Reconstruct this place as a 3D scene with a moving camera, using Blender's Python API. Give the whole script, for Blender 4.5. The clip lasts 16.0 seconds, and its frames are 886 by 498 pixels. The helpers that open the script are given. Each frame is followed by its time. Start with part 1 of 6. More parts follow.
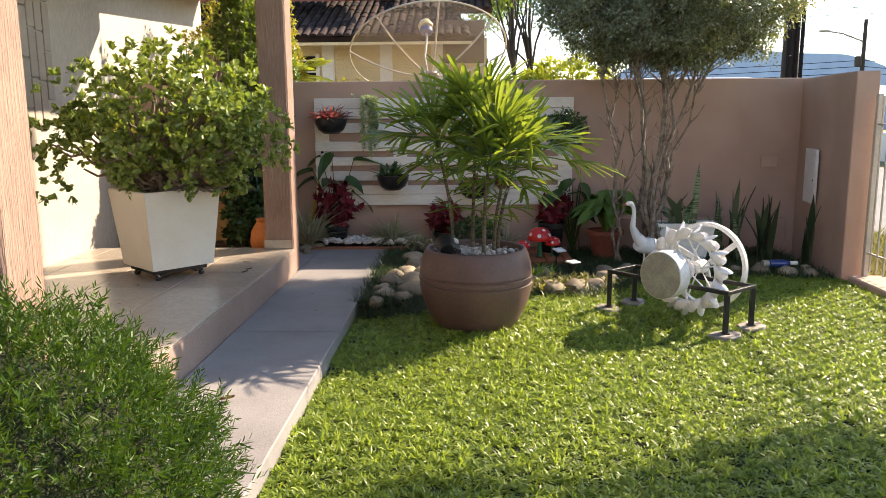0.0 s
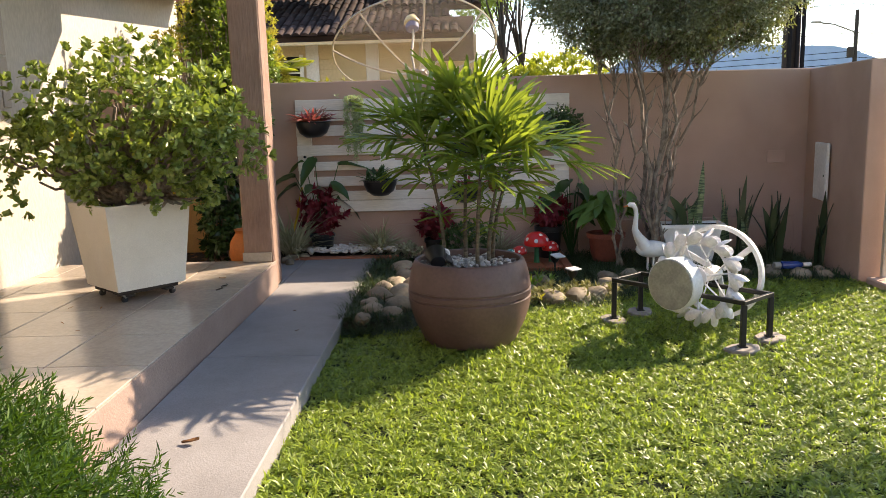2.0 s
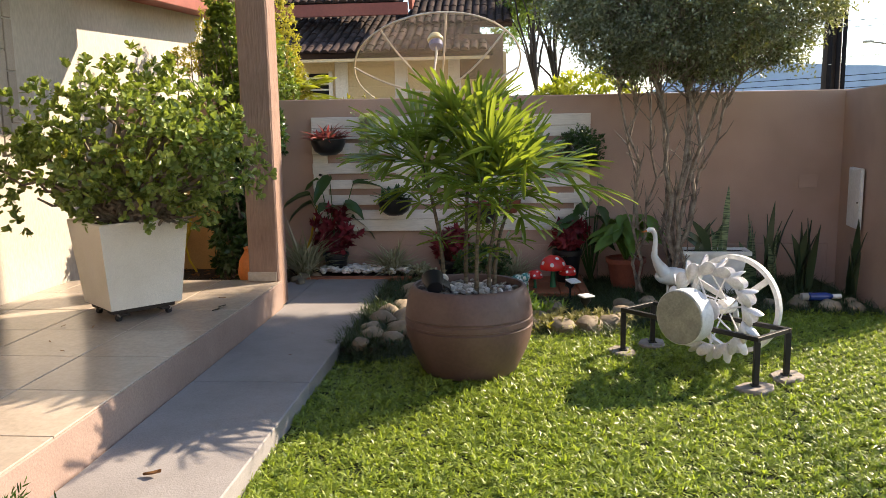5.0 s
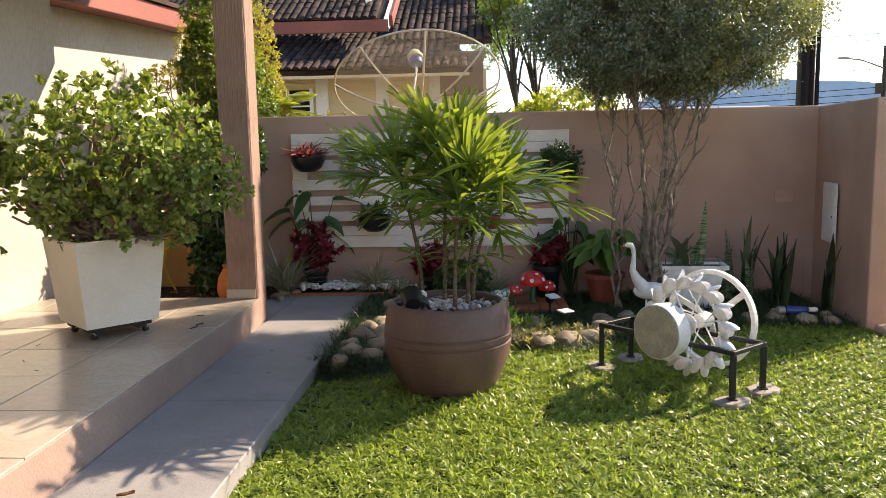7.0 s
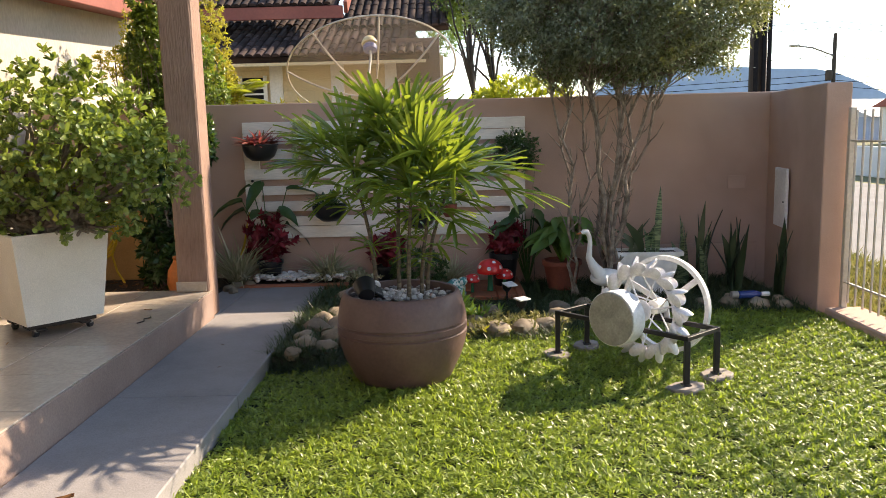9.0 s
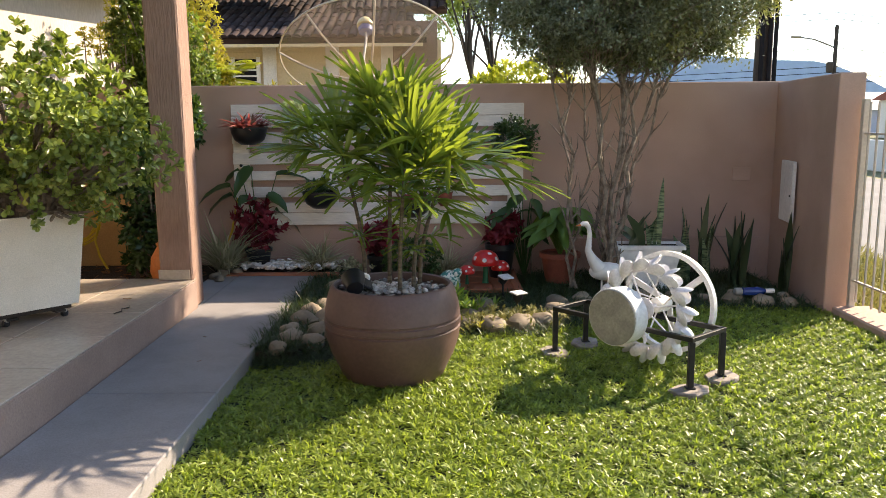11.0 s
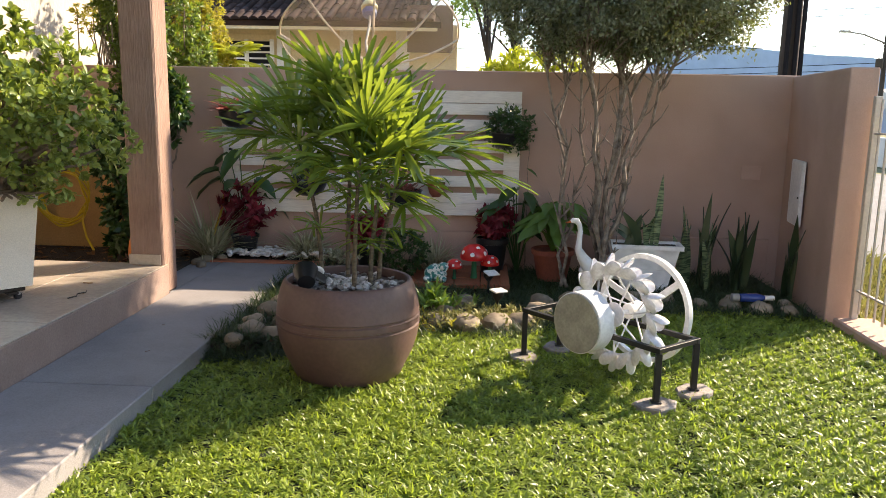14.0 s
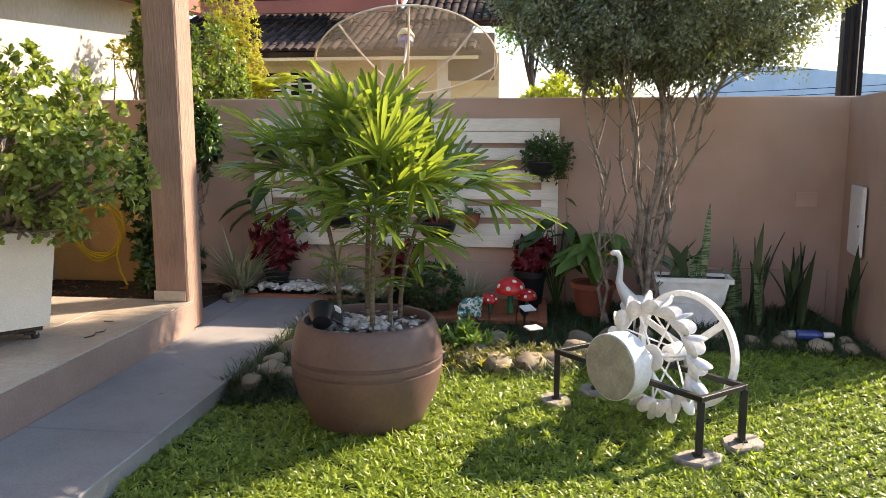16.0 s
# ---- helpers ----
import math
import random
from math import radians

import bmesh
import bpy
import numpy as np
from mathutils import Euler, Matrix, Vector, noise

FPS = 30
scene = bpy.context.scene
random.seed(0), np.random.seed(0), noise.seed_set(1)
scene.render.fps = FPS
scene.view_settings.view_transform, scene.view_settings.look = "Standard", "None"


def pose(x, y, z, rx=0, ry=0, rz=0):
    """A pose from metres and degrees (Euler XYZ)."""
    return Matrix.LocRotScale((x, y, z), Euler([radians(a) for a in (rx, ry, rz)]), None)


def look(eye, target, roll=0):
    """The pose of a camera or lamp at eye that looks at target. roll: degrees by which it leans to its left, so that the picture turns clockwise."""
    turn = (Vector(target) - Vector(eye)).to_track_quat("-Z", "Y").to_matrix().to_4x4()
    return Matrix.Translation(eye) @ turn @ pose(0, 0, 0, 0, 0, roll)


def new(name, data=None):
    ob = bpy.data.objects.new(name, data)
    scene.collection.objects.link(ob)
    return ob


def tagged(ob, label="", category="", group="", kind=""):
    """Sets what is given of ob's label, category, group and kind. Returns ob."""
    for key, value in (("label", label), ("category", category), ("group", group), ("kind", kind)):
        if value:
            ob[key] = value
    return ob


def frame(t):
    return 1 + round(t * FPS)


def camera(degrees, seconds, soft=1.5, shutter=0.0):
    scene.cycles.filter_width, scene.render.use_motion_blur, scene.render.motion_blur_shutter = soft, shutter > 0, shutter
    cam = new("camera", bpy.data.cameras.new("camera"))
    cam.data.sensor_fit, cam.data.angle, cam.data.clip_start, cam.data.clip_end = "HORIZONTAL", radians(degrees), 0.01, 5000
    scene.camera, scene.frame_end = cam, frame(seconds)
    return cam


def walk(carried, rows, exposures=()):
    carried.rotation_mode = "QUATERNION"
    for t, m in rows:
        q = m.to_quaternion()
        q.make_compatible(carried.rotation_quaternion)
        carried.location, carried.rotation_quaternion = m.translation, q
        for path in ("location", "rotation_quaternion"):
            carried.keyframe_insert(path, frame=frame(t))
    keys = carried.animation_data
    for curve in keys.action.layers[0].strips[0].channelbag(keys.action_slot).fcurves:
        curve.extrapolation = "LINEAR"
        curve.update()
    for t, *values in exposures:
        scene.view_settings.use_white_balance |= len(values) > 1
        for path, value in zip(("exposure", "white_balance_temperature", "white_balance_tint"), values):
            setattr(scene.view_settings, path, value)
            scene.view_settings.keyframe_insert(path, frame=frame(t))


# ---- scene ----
cam = camera(59.2, 16.0, soft=0.5)
PATH = [
    (0, (-0.373, -0.026, 1.413), (-0.435, 1.943, 1.069), -0.4),
    (0.5, (-0.358, 0.02, 1.413), (-0.424, 1.991, 1.079), -0.5),
    (1, (-0.365, 0.183, 1.417), (-0.422, 2.155, 1.085), -0.8),
    (1.5, (-0.376, 0.332, 1.425), (-0.423, 2.303, 1.088), -1.3),
    (2, (-0.361, 0.4, 1.413), (-0.408, 2.369, 1.068), -1.6),
    (2.5, (-0.314, 0.46, 1.418), (-0.382, 2.428, 1.073), -1.7),
    (3, (-0.261, 0.516, 1.431), (-0.363, 2.485, 1.094), -1.6),
    (3.5, (-0.216, 0.563, 1.435), (-0.357, 2.531, 1.109), -1.3),
    (4, (-0.158, 0.595, 1.431), (-0.323, 2.563, 1.112), -1.1),
    (6.5, (-0.082, 0.589, 1.432), (-0.206, 2.567, 1.16), -0.9),
    (7, (-0.073, 0.588, 1.437), (-0.186, 2.568, 1.173), -1.1),
    (7.5, (-0.073, 0.595, 1.436), (-0.172, 2.575, 1.174), -1.4),
    (8, (-0.062, 0.6, 1.43), (-0.141, 2.58, 1.162), -1.6),
    (8.5, (-0.043, 0.617, 1.428), (-0.092, 2.597, 1.148), -1.6),
    (9, (-0.03, 0.659, 1.429), (-0.045, 2.637, 1.134), -1.4),
    (9.2, (-0.029, 0.679, 1.429), (-0.03, 2.657, 1.129), -1.3),
    (11.5, (-0.009, 0.979, 1.422), (-0.029, 2.95, 1.084), -0.0),
    (12, (0.122, 1.071, 1.435), (0.066, 3.039, 1.086), 0.2),
    (12.5, (0.241, 1.11, 1.438), (0.157, 3.076, 1.08), 0.4),
    (13, (0.313, 1.13, 1.431), (0.219, 3.095, 1.066), 0.6),
    (13.5, (0.373, 1.13, 1.424), (0.276, 3.094, 1.059), 0.8),
    (14, (0.393, 1.138, 1.424), (0.293, 3.103, 1.065), 1.0),
    (14.5, (0.406, 1.204, 1.417), (0.292, 3.171, 1.073), 1.0),
    (15, (0.452, 1.304, 1.429), (0.304, 3.272, 1.107), 0.8),
    (15.5, (0.489, 1.365, 1.435), (0.299, 3.332, 1.132), 0.4),
    (16, (0.529, 1.397, 1.435), (0.291, 3.361, 1.143), -0.0),
]
walk(cam, [(t, look(eye, target, roll)) for t, eye, target, roll in PATH],
     exposures=[(t, e, 7350, 14) for t, e in ((0.0, 1.76), (2.5, 1.67), (4.0, 1.61), (9.0, 1.61), (11.5, 1.70), (14.5, 1.82), (16.0, 1.96))])

# ---- world, sun ----
SUN = Vector((1.26, 1.08, 1.00)).normalized()
world = bpy.data.worlds.new("sky")
scene.world = world
world.use_nodes = True
wn = world.node_tree
sky = wn.nodes.new("ShaderNodeTexSky")
sky.sky_type = "NISHITA"
sky.sun_disc = False
sky.sun_elevation = math.asin(SUN.z)
sky.sun_rotation = math.atan2(SUN.x, SUN.y)
sky.air_density, sky.dust_density, sky.ozone_density = 0.9, 0.28, 1.0
wn.links.new(sky.outputs[0], wn.nodes["Background"].inputs[0])
wn.nodes["Background"].inputs[1].default_value = 0.13
sun = new("sun", bpy.data.lights.new("sun", "SUN"))
sun.data.energy, sun.data.angle, sun.data.color = 4.2, radians(0.6), (1.0, 0.88, 0.72)
sun.matrix_world = look(tuple(SUN * 60), (0, 5, 0))


# ---- materials ----
def nodes_of(name):
    m = bpy.data.materials.new(name)
    m.use_nodes = True
    t = m.node_tree
    return m, t, t.nodes["Principled BSDF"]


def ramp(t, fac, stops):
    r = t.nodes.new("ShaderNodeValToRGB")
    t.links.new(fac, r.inputs[0])
    els = r.color_ramp.elements
    while len(els) < len(stops):
        els.new(0.5)
    for e, (p, c) in zip(els, stops):
        e.position, e.color = p, (*c, 1)
    return r.outputs[0]


def noise_of(t, scale, detail=4, rough=0.55, stretch=None, coord="Object"):
    tc = t.nodes.new("ShaderNodeTexCoord")
    n = t.nodes.new("ShaderNodeTexNoise")
    n.inputs["Scale"].default_value, n.inputs["Detail"].default_value, n.inputs["Roughness"].default_value = scale, detail, rough
    if stretch:
        mp = t.nodes.new("ShaderNodeMapping")
        mp.inputs["Scale"].default_value = stretch
        t.links.new(tc.outputs[coord], mp.inputs[0])
        t.links.new(mp.outputs[0], n.inputs["Vector"])
    else:
        t.links.new(tc.outputs[coord], n.inputs["Vector"])
    return n.outputs["Fac"]


def mix_col(t, a, b, fac, mode="MULTIPLY"):
    m = t.nodes.new("ShaderNodeMix")
    m.data_type, m.blend_type = "RGBA", mode
    if isinstance(fac, float):
        m.inputs[0].default_value = fac
    else:
        t.links.new(fac, m.inputs[0])
    t.links.new(a, m.inputs[6])
    t.links.new(b, m.inputs[7])
    return m.outputs[2]


def surface(name, dark, light, scale=3.0, rough=0.7, grain=60.0, bump=0.15, metal=0.0, stretch=None, gstretch=None, spec=0.4, depth=0.01, island=0.0):
    """Two scales of colour variation (stains, grain) and a fine relief."""
    m, t, p = nodes_of(name)
    big = noise_of(t, scale, 5, 0.6, stretch)
    fine = noise_of(t, grain, 3, 0.6, gstretch)
    col = ramp(t, big, [(0.3, dark), (0.7, light)])
    shade = ramp(t, fine, [(0.25, (0.80, 0.80, 0.80)), (0.75, (1.10, 1.10, 1.10))])
    col = mix_col(t, col, shade, 0.8)
    if island:
        g = t.nodes.new("ShaderNodeNewGeometry")
        o = t.nodes.new("ShaderNodeObjectInfo")
        ad = t.nodes.new("ShaderNodeMath")
        ad.operation = "ADD"
        t.links.new(g.outputs["Random Per Island"], ad.inputs[0])
        t.links.new(o.outputs["Random"], ad.inputs[1])
        fr = t.nodes.new("ShaderNodeMath")
        fr.operation = "FRACT"
        t.links.new(ad.outputs[0], fr.inputs[0])
        v = ramp(t, fr.outputs[0], [(0.0, (1 - island,) * 3), (1.0, (1 + island,) * 3)])
        col = mix_col(t, col, v, 1.0)
    t.links.new(col, p.inputs["Base Color"])
    p.inputs["Roughness"].default_value, p.inputs["Metallic"].default_value = rough, metal
    p.inputs["Specular IOR Level"].default_value = spec
    b = t.nodes.new("ShaderNodeBump")
    b.inputs["Strength"].default_value, b.inputs["Distance"].default_value = bump, depth
    t.links.new(fine, b.inputs["Height"])
    t.links.new(b.outputs[0], p.inputs["Normal"])
    return m


def leaf_mat(name, dark, light, through_col, rough=0.45, thru=0.35, spec=0.35):
    """Leaves: each leaf its own tone, some light passing through."""
    m, t, p = nodes_of(name)
    g = t.nodes.new("ShaderNodeNewGeometry")
    col = ramp(t, g.outputs["Random Per Island"], [(0.0, dark), (1.0, light)])
    big = noise_of(t, 2.5, 3)
    col = mix_col(t, col, ramp(t, big, [(0.3, (0.75, 0.78, 0.75)), (0.7, (1.15, 1.1, 1.05))]), 0.9)
    t.links.new(col, p.inputs["Base Color"])
    p.inputs["Roughness"].default_value = rough
    p.inputs["Specular IOR Level"].default_value = spec
    tr = t.nodes.new("ShaderNodeBsdfTranslucent")
    tr.inputs[0].default_value = (*through_col, 1)
    mx = t.nodes.new("ShaderNodeMixShader")
    mx.inputs[0].default_value = thru
    t.links.new(p.outputs[0], mx.inputs[1])
    t.links.new(tr.outputs[0], mx.inputs[2])
    t.links.new(mx.outputs[0], t.nodes["Material Output"].inputs[0])
    return m


def plain(name, col, rough=0.5, metal=0.0, spec=0.4, emit=0.0):
    m, t, p = nodes_of(name)
    n = noise_of(t, 12.0, 4)
    c = ramp(t, n, [(0.3, tuple(x * 0.82 for x in col)), (0.7, tuple(min(1, x * 1.08) for x in col))])
    t.links.new(c, p.inputs["Base Color"])
    p.inputs["Roughness"].default_value, p.inputs["Metallic"].default_value = rough, metal
    p.inputs["Specular IOR Level"].default_value = spec
    return m


TAUPE = surface("taupe_render", (0.43, 0.289, 0.226), (0.55, 0.38, 0.30), 1.3, 0.85, 140, 0.25, spec=0.2)
SCRAPED = surface("scraped_taupe_plaster", (0.25, 0.158, 0.122), (0.36, 0.242, 0.19), 2.5, 0.85, 18, 0.8, gstretch=(5, 5, 0.4), spec=0.2, depth=0.016)
CREAM = surface("cream_wall_paint", (0.42, 0.385, 0.335), (0.50, 0.465, 0.415), 0.9, 0.85, 22, 0.3, spec=0.2, gstretch=(2, 2, 0.8))
TILE = surface("cream_ceramic_tile", (0.37, 0.312, 0.255), (0.46, 0.392, 0.325), 1.6, 0.2, 40, 0.02, spec=0.5, island=0.05)
STRIP = surface("taupe_wall_tile", (0.33, 0.285, 0.24), (0.42, 0.365, 0.31), 2.0, 0.6, 90, 0.1, island=0.08)
RISER = surface("taupe_riser_paint", (0.25, 0.175, 0.146), (0.325, 0.235, 0.197), 2.2, 0.75, 90, 0.25)
CONCRETE = surface("pale_grey_concrete", (0.20, 0.186, 0.182), (0.285, 0.268, 0.262), 1.8, 0.8, 120, 0.25)
SOIL = surface("dark_soil", (0.03, 0.02, 0.014), (0.07, 0.048, 0.032), 6, 0.95, 60, 0.9, depth=0.03)
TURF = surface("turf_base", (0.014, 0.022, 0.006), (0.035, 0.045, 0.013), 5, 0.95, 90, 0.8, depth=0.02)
BROWN = surface("brown_glazed_clay", (0.10, 0.058, 0.049), (0.155, 0.091, 0.076), 3, 0.5, 45, 0.08, spec=0.45)
WHITEBOX = surface("white_cement_planter", (0.72, 0.645, 0.53), (0.82, 0.76, 0.66), 2.2, 0.7, 150, 0.08)
SLAT = surface("white_painted_pine", (0.73, 0.67, 0.59), (0.84, 0.79, 0.72), 2, 0.7, 26, 0.2, gstretch=(0.5, 6, 6), island=0.06)
SILVER = surface("silver_paint", (0.66, 0.66, 0.68), (0.82, 0.82, 0.84), 7, 0.34, 60, 0.1, metal=0.2)
WHITEMETAL = surface("white_enamel", (0.66, 0.66, 0.65), (0.80, 0.80, 0.79), 5, 0.42, 40, 0.05)
ROUGHPAD = surface("rough_stained_concrete", (0.18, 0.15, 0.125), (0.36, 0.32, 0.28), 9, 0.9, 50, 0.6)
GALV = surface("galvanised_lid", (0.26, 0.25, 0.22), (0.44, 0.42, 0.37), 9, 0.6, 75, 0.35, metal=0.25)
BLACKIRON = surface("black_painted_iron", (0.015, 0.015, 0.016), (0.028, 0.027, 0.027), 8, 0.5, 60, 0.15, spec=0.3)
BARK = surface("grey_brown_bark", (0.10, 0.07, 0.05), (0.40, 0.33, 0.26), 14, 0.9, 70, 0.8, gstretch=(3, 3, 0.6), depth=0.015)
CANE = surface("palm_cane", (0.045, 0.034, 0.022), (0.19, 0.15, 0.10), 18, 0.85, 60, 0.6, stretch=(1, 1, 4))
BLACKPOT = plain("black_plastic", (0.016, 0.016, 0.018), 0.35)
TERRACOTTA = surface("terracotta", (0.20, 0.055, 0.035), (0.29, 0.09, 0.055), 5, 0.75, 60, 0.2)
BRICKTILE = surface("terracotta_edging", (0.30, 0.095, 0.045), (0.42, 0.15, 0.075), 3, 0.8, 50, 0.3)
STONE = surface("river_stone", (0.16, 0.12, 0.08), (0.36, 0.29, 0.20), 4, 0.75, 45, 0.25, island=0.3)
PEBBLE_W = surface("white_pebble", (0.66, 0.62, 0.57), (0.84, 0.81, 0.77), 9, 0.6, 60, 0.1, island=0.15)
PEBBLE_G = surface("pale_grey_pebble", (0.30, 0.28, 0.26), (0.58, 0.55, 0.52), 14, 0.6, 60, 0.1, island=0.35)
PEBBLE_D = surface("mixed_pebble", (0.07, 0.062, 0.06), (0.30, 0.27, 0.245), 16, 0.5, 60, 0.1, island=0.5)
ORANGE_POT = surface("orange_clay", (0.50, 0.15, 0.035), (0.62, 0.22, 0.06), 4, 0.6, 50, 0.15)
PALECREAM = surface("pale_yellow_house_wall", (0.62, 0.50, 0.31), (0.74, 0.61, 0.40), 0.7, 0.85, 30, 0.1)
GATEPAINT = surface("cream_gate_paint", (0.46, 0.40, 0.32), (0.60, 0.53, 0.44), 4, 0.5, 50, 0.05)
REDWOOD = surface("red_brown_fascia", (0.20, 0.052, 0.038), (0.28, 0.08, 0.056), 1.5, 0.6, 30, 0.1)
ROOFTILE = surface("weathered_clay_roof_tile", (0.009, 0.008, 0.009), (0.095, 0.058, 0.048), 1.5, 0.85, 22, 0.4, island=0.5, spec=0.15)
WHITEPAINT = surface("white_gloss_paint", (0.70, 0.68, 0.64), (0.82, 0.80, 0.77), 3, 0.4, 50, 0.05)
ASPHALT = surface("asphalt", (0.16, 0.155, 0.15), (0.22, 0.215, 0.205), 1.2, 0.9, 90, 0.3)
DARKWOOD = surface("dark_weathered_pole", (0.022, 0.018, 0.015), (0.06, 0.048, 0.04), 2, 0.85, 25, 0.5, gstretch=(4, 4, 0.4))
GREYPOLE = surface("grey_concrete_pole", (0.16, 0.15, 0.14), (0.25, 0.235, 0.22), 1, 0.85, 40, 0.2)
RED = plain("red_gloss_paint", (0.62, 0.02, 0.018), 0.3, spec=0.5)
WHITE = plain("white_gloss", (0.80, 0.78, 0.75), 0.35)
YELLOWHOSE = plain("yellow_hose", (0.62, 0.42, 0.03), 0.4)
BLUEGLASS = plain("blue_plastic", (0.02, 0.05, 0.22), 0.15, spec=0.6)
WIRE = plain("grey_wire", (0.34, 0.32, 0.29), 0.5, metal=0.3)
CABLE = plain("black_cable", (0.02, 0.02, 0.022), 1.0, spec=0.0)

GRASS = leaf_mat("lawn_blades", (0.010, 0.045, 0.004), (0.36, 0.44, 0.085), (0.52, 0.68, 0.07), 0.4, 0.32, 0.4)
JADE = leaf_mat("jade_leaf", (0.04, 0.085, 0.022), (0.36, 0.43, 0.13), (0.44, 0.56, 0.06), 0.32, 0.24, 0.5)
PALM = leaf_mat("fan_palm_leaf", (0.016, 0.055, 0.011), (0.16, 0.23, 0.05), (0.44, 0.56, 0.05), 0.22, 0.30, 0.9)
TREELEAF = leaf_mat("small_grey_green_leaf", (0.03, 0.048, 0.03), (0.27, 0.31, 0.23), (0.40, 0.44, 0.07), 0.4, 0.2, 0.45)
FERN = leaf_mat("feathery_green", (0.006, 0.034, 0.004), (0.060, 0.115, 0.012), (0.15, 0.29, 0.02), 0.5, 0.16, 0.3)
DARKLEAF = leaf_mat("dark_green_leaf", (0.016, 0.05, 0.012), (0.05, 0.11, 0.03), (0.12, 0.22, 0.02), 0.35, 0.22, 0.5)
BROADLEAF = leaf_mat("mid_green_leaf", (0.06, 0.15, 0.03), (0.16, 0.28, 0.07), (0.25, 0.38, 0.03), 0.4, 0.3, 0.45)
LIMELEAF = leaf_mat("yellow_green_leaf", (0.16, 0.22, 0.02), (0.38, 0.38, 0.05), (0.55, 0.60, 0.04), 0.5, 0.45, 0.3)
MIDLEAF = leaf_mat("sunlit_shrub_leaf", (0.03, 0.075, 0.018), (0.17, 0.24, 0.055), (0.32, 0.44, 0.04), 0.4, 0.3, 0.4)
GOLDLEAF = leaf_mat("golden_leaf", (0.14, 0.17, 0.02), (0.42, 0.34, 0.06), (0.56, 0.52, 0.05), 0.5, 0.4, 0.3)
COLEUS = leaf_mat("crimson_leaf", (0.07, 0.008, 0.016), (0.31, 0.042, 0.065), (0.40, 0.02, 0.03), 0.45, 0.3, 0.35)
PINKLEAF = leaf_mat("red_green_leaf", (0.13, 0.14, 0.05), (0.46, 0.10, 0.12), (0.45, 0.10, 0.08), 0.4, 0.3, 0.35)
STRAW = leaf_mat("pale_striped_blade", (0.26, 0.27, 0.16), (0.72, 0.68, 0.52), (0.40, 0.42, 0.18), 0.5, 0.3, 0.3)
SEDUM = leaf_mat("pale_sedum", (0.24, 0.33, 0.16), (0.50, 0.56, 0.34), (0.4, 0.5, 0.2), 0.5, 0.25, 0.3)
DRYHERB = leaf_mat("dry_creeper", (0.12, 0.13, 0.04), (0.38, 0.34, 0.15), (0.3, 0.3, 0.08), 0.6, 0.25, 0.2)
SWORD = leaf_mat("sword_leaf", (0.014, 0.03, 0.014), (0.05, 0.08, 0.035), (0.08, 0.14, 0.03), 0.35, 0.12, 0.5)
MONDO = leaf_mat("dark_mondo_grass", (0.012, 0.03, 0.01), (0.06, 0.09, 0.035), (0.12, 0.18, 0.04), 0.45, 0.2, 0.35)


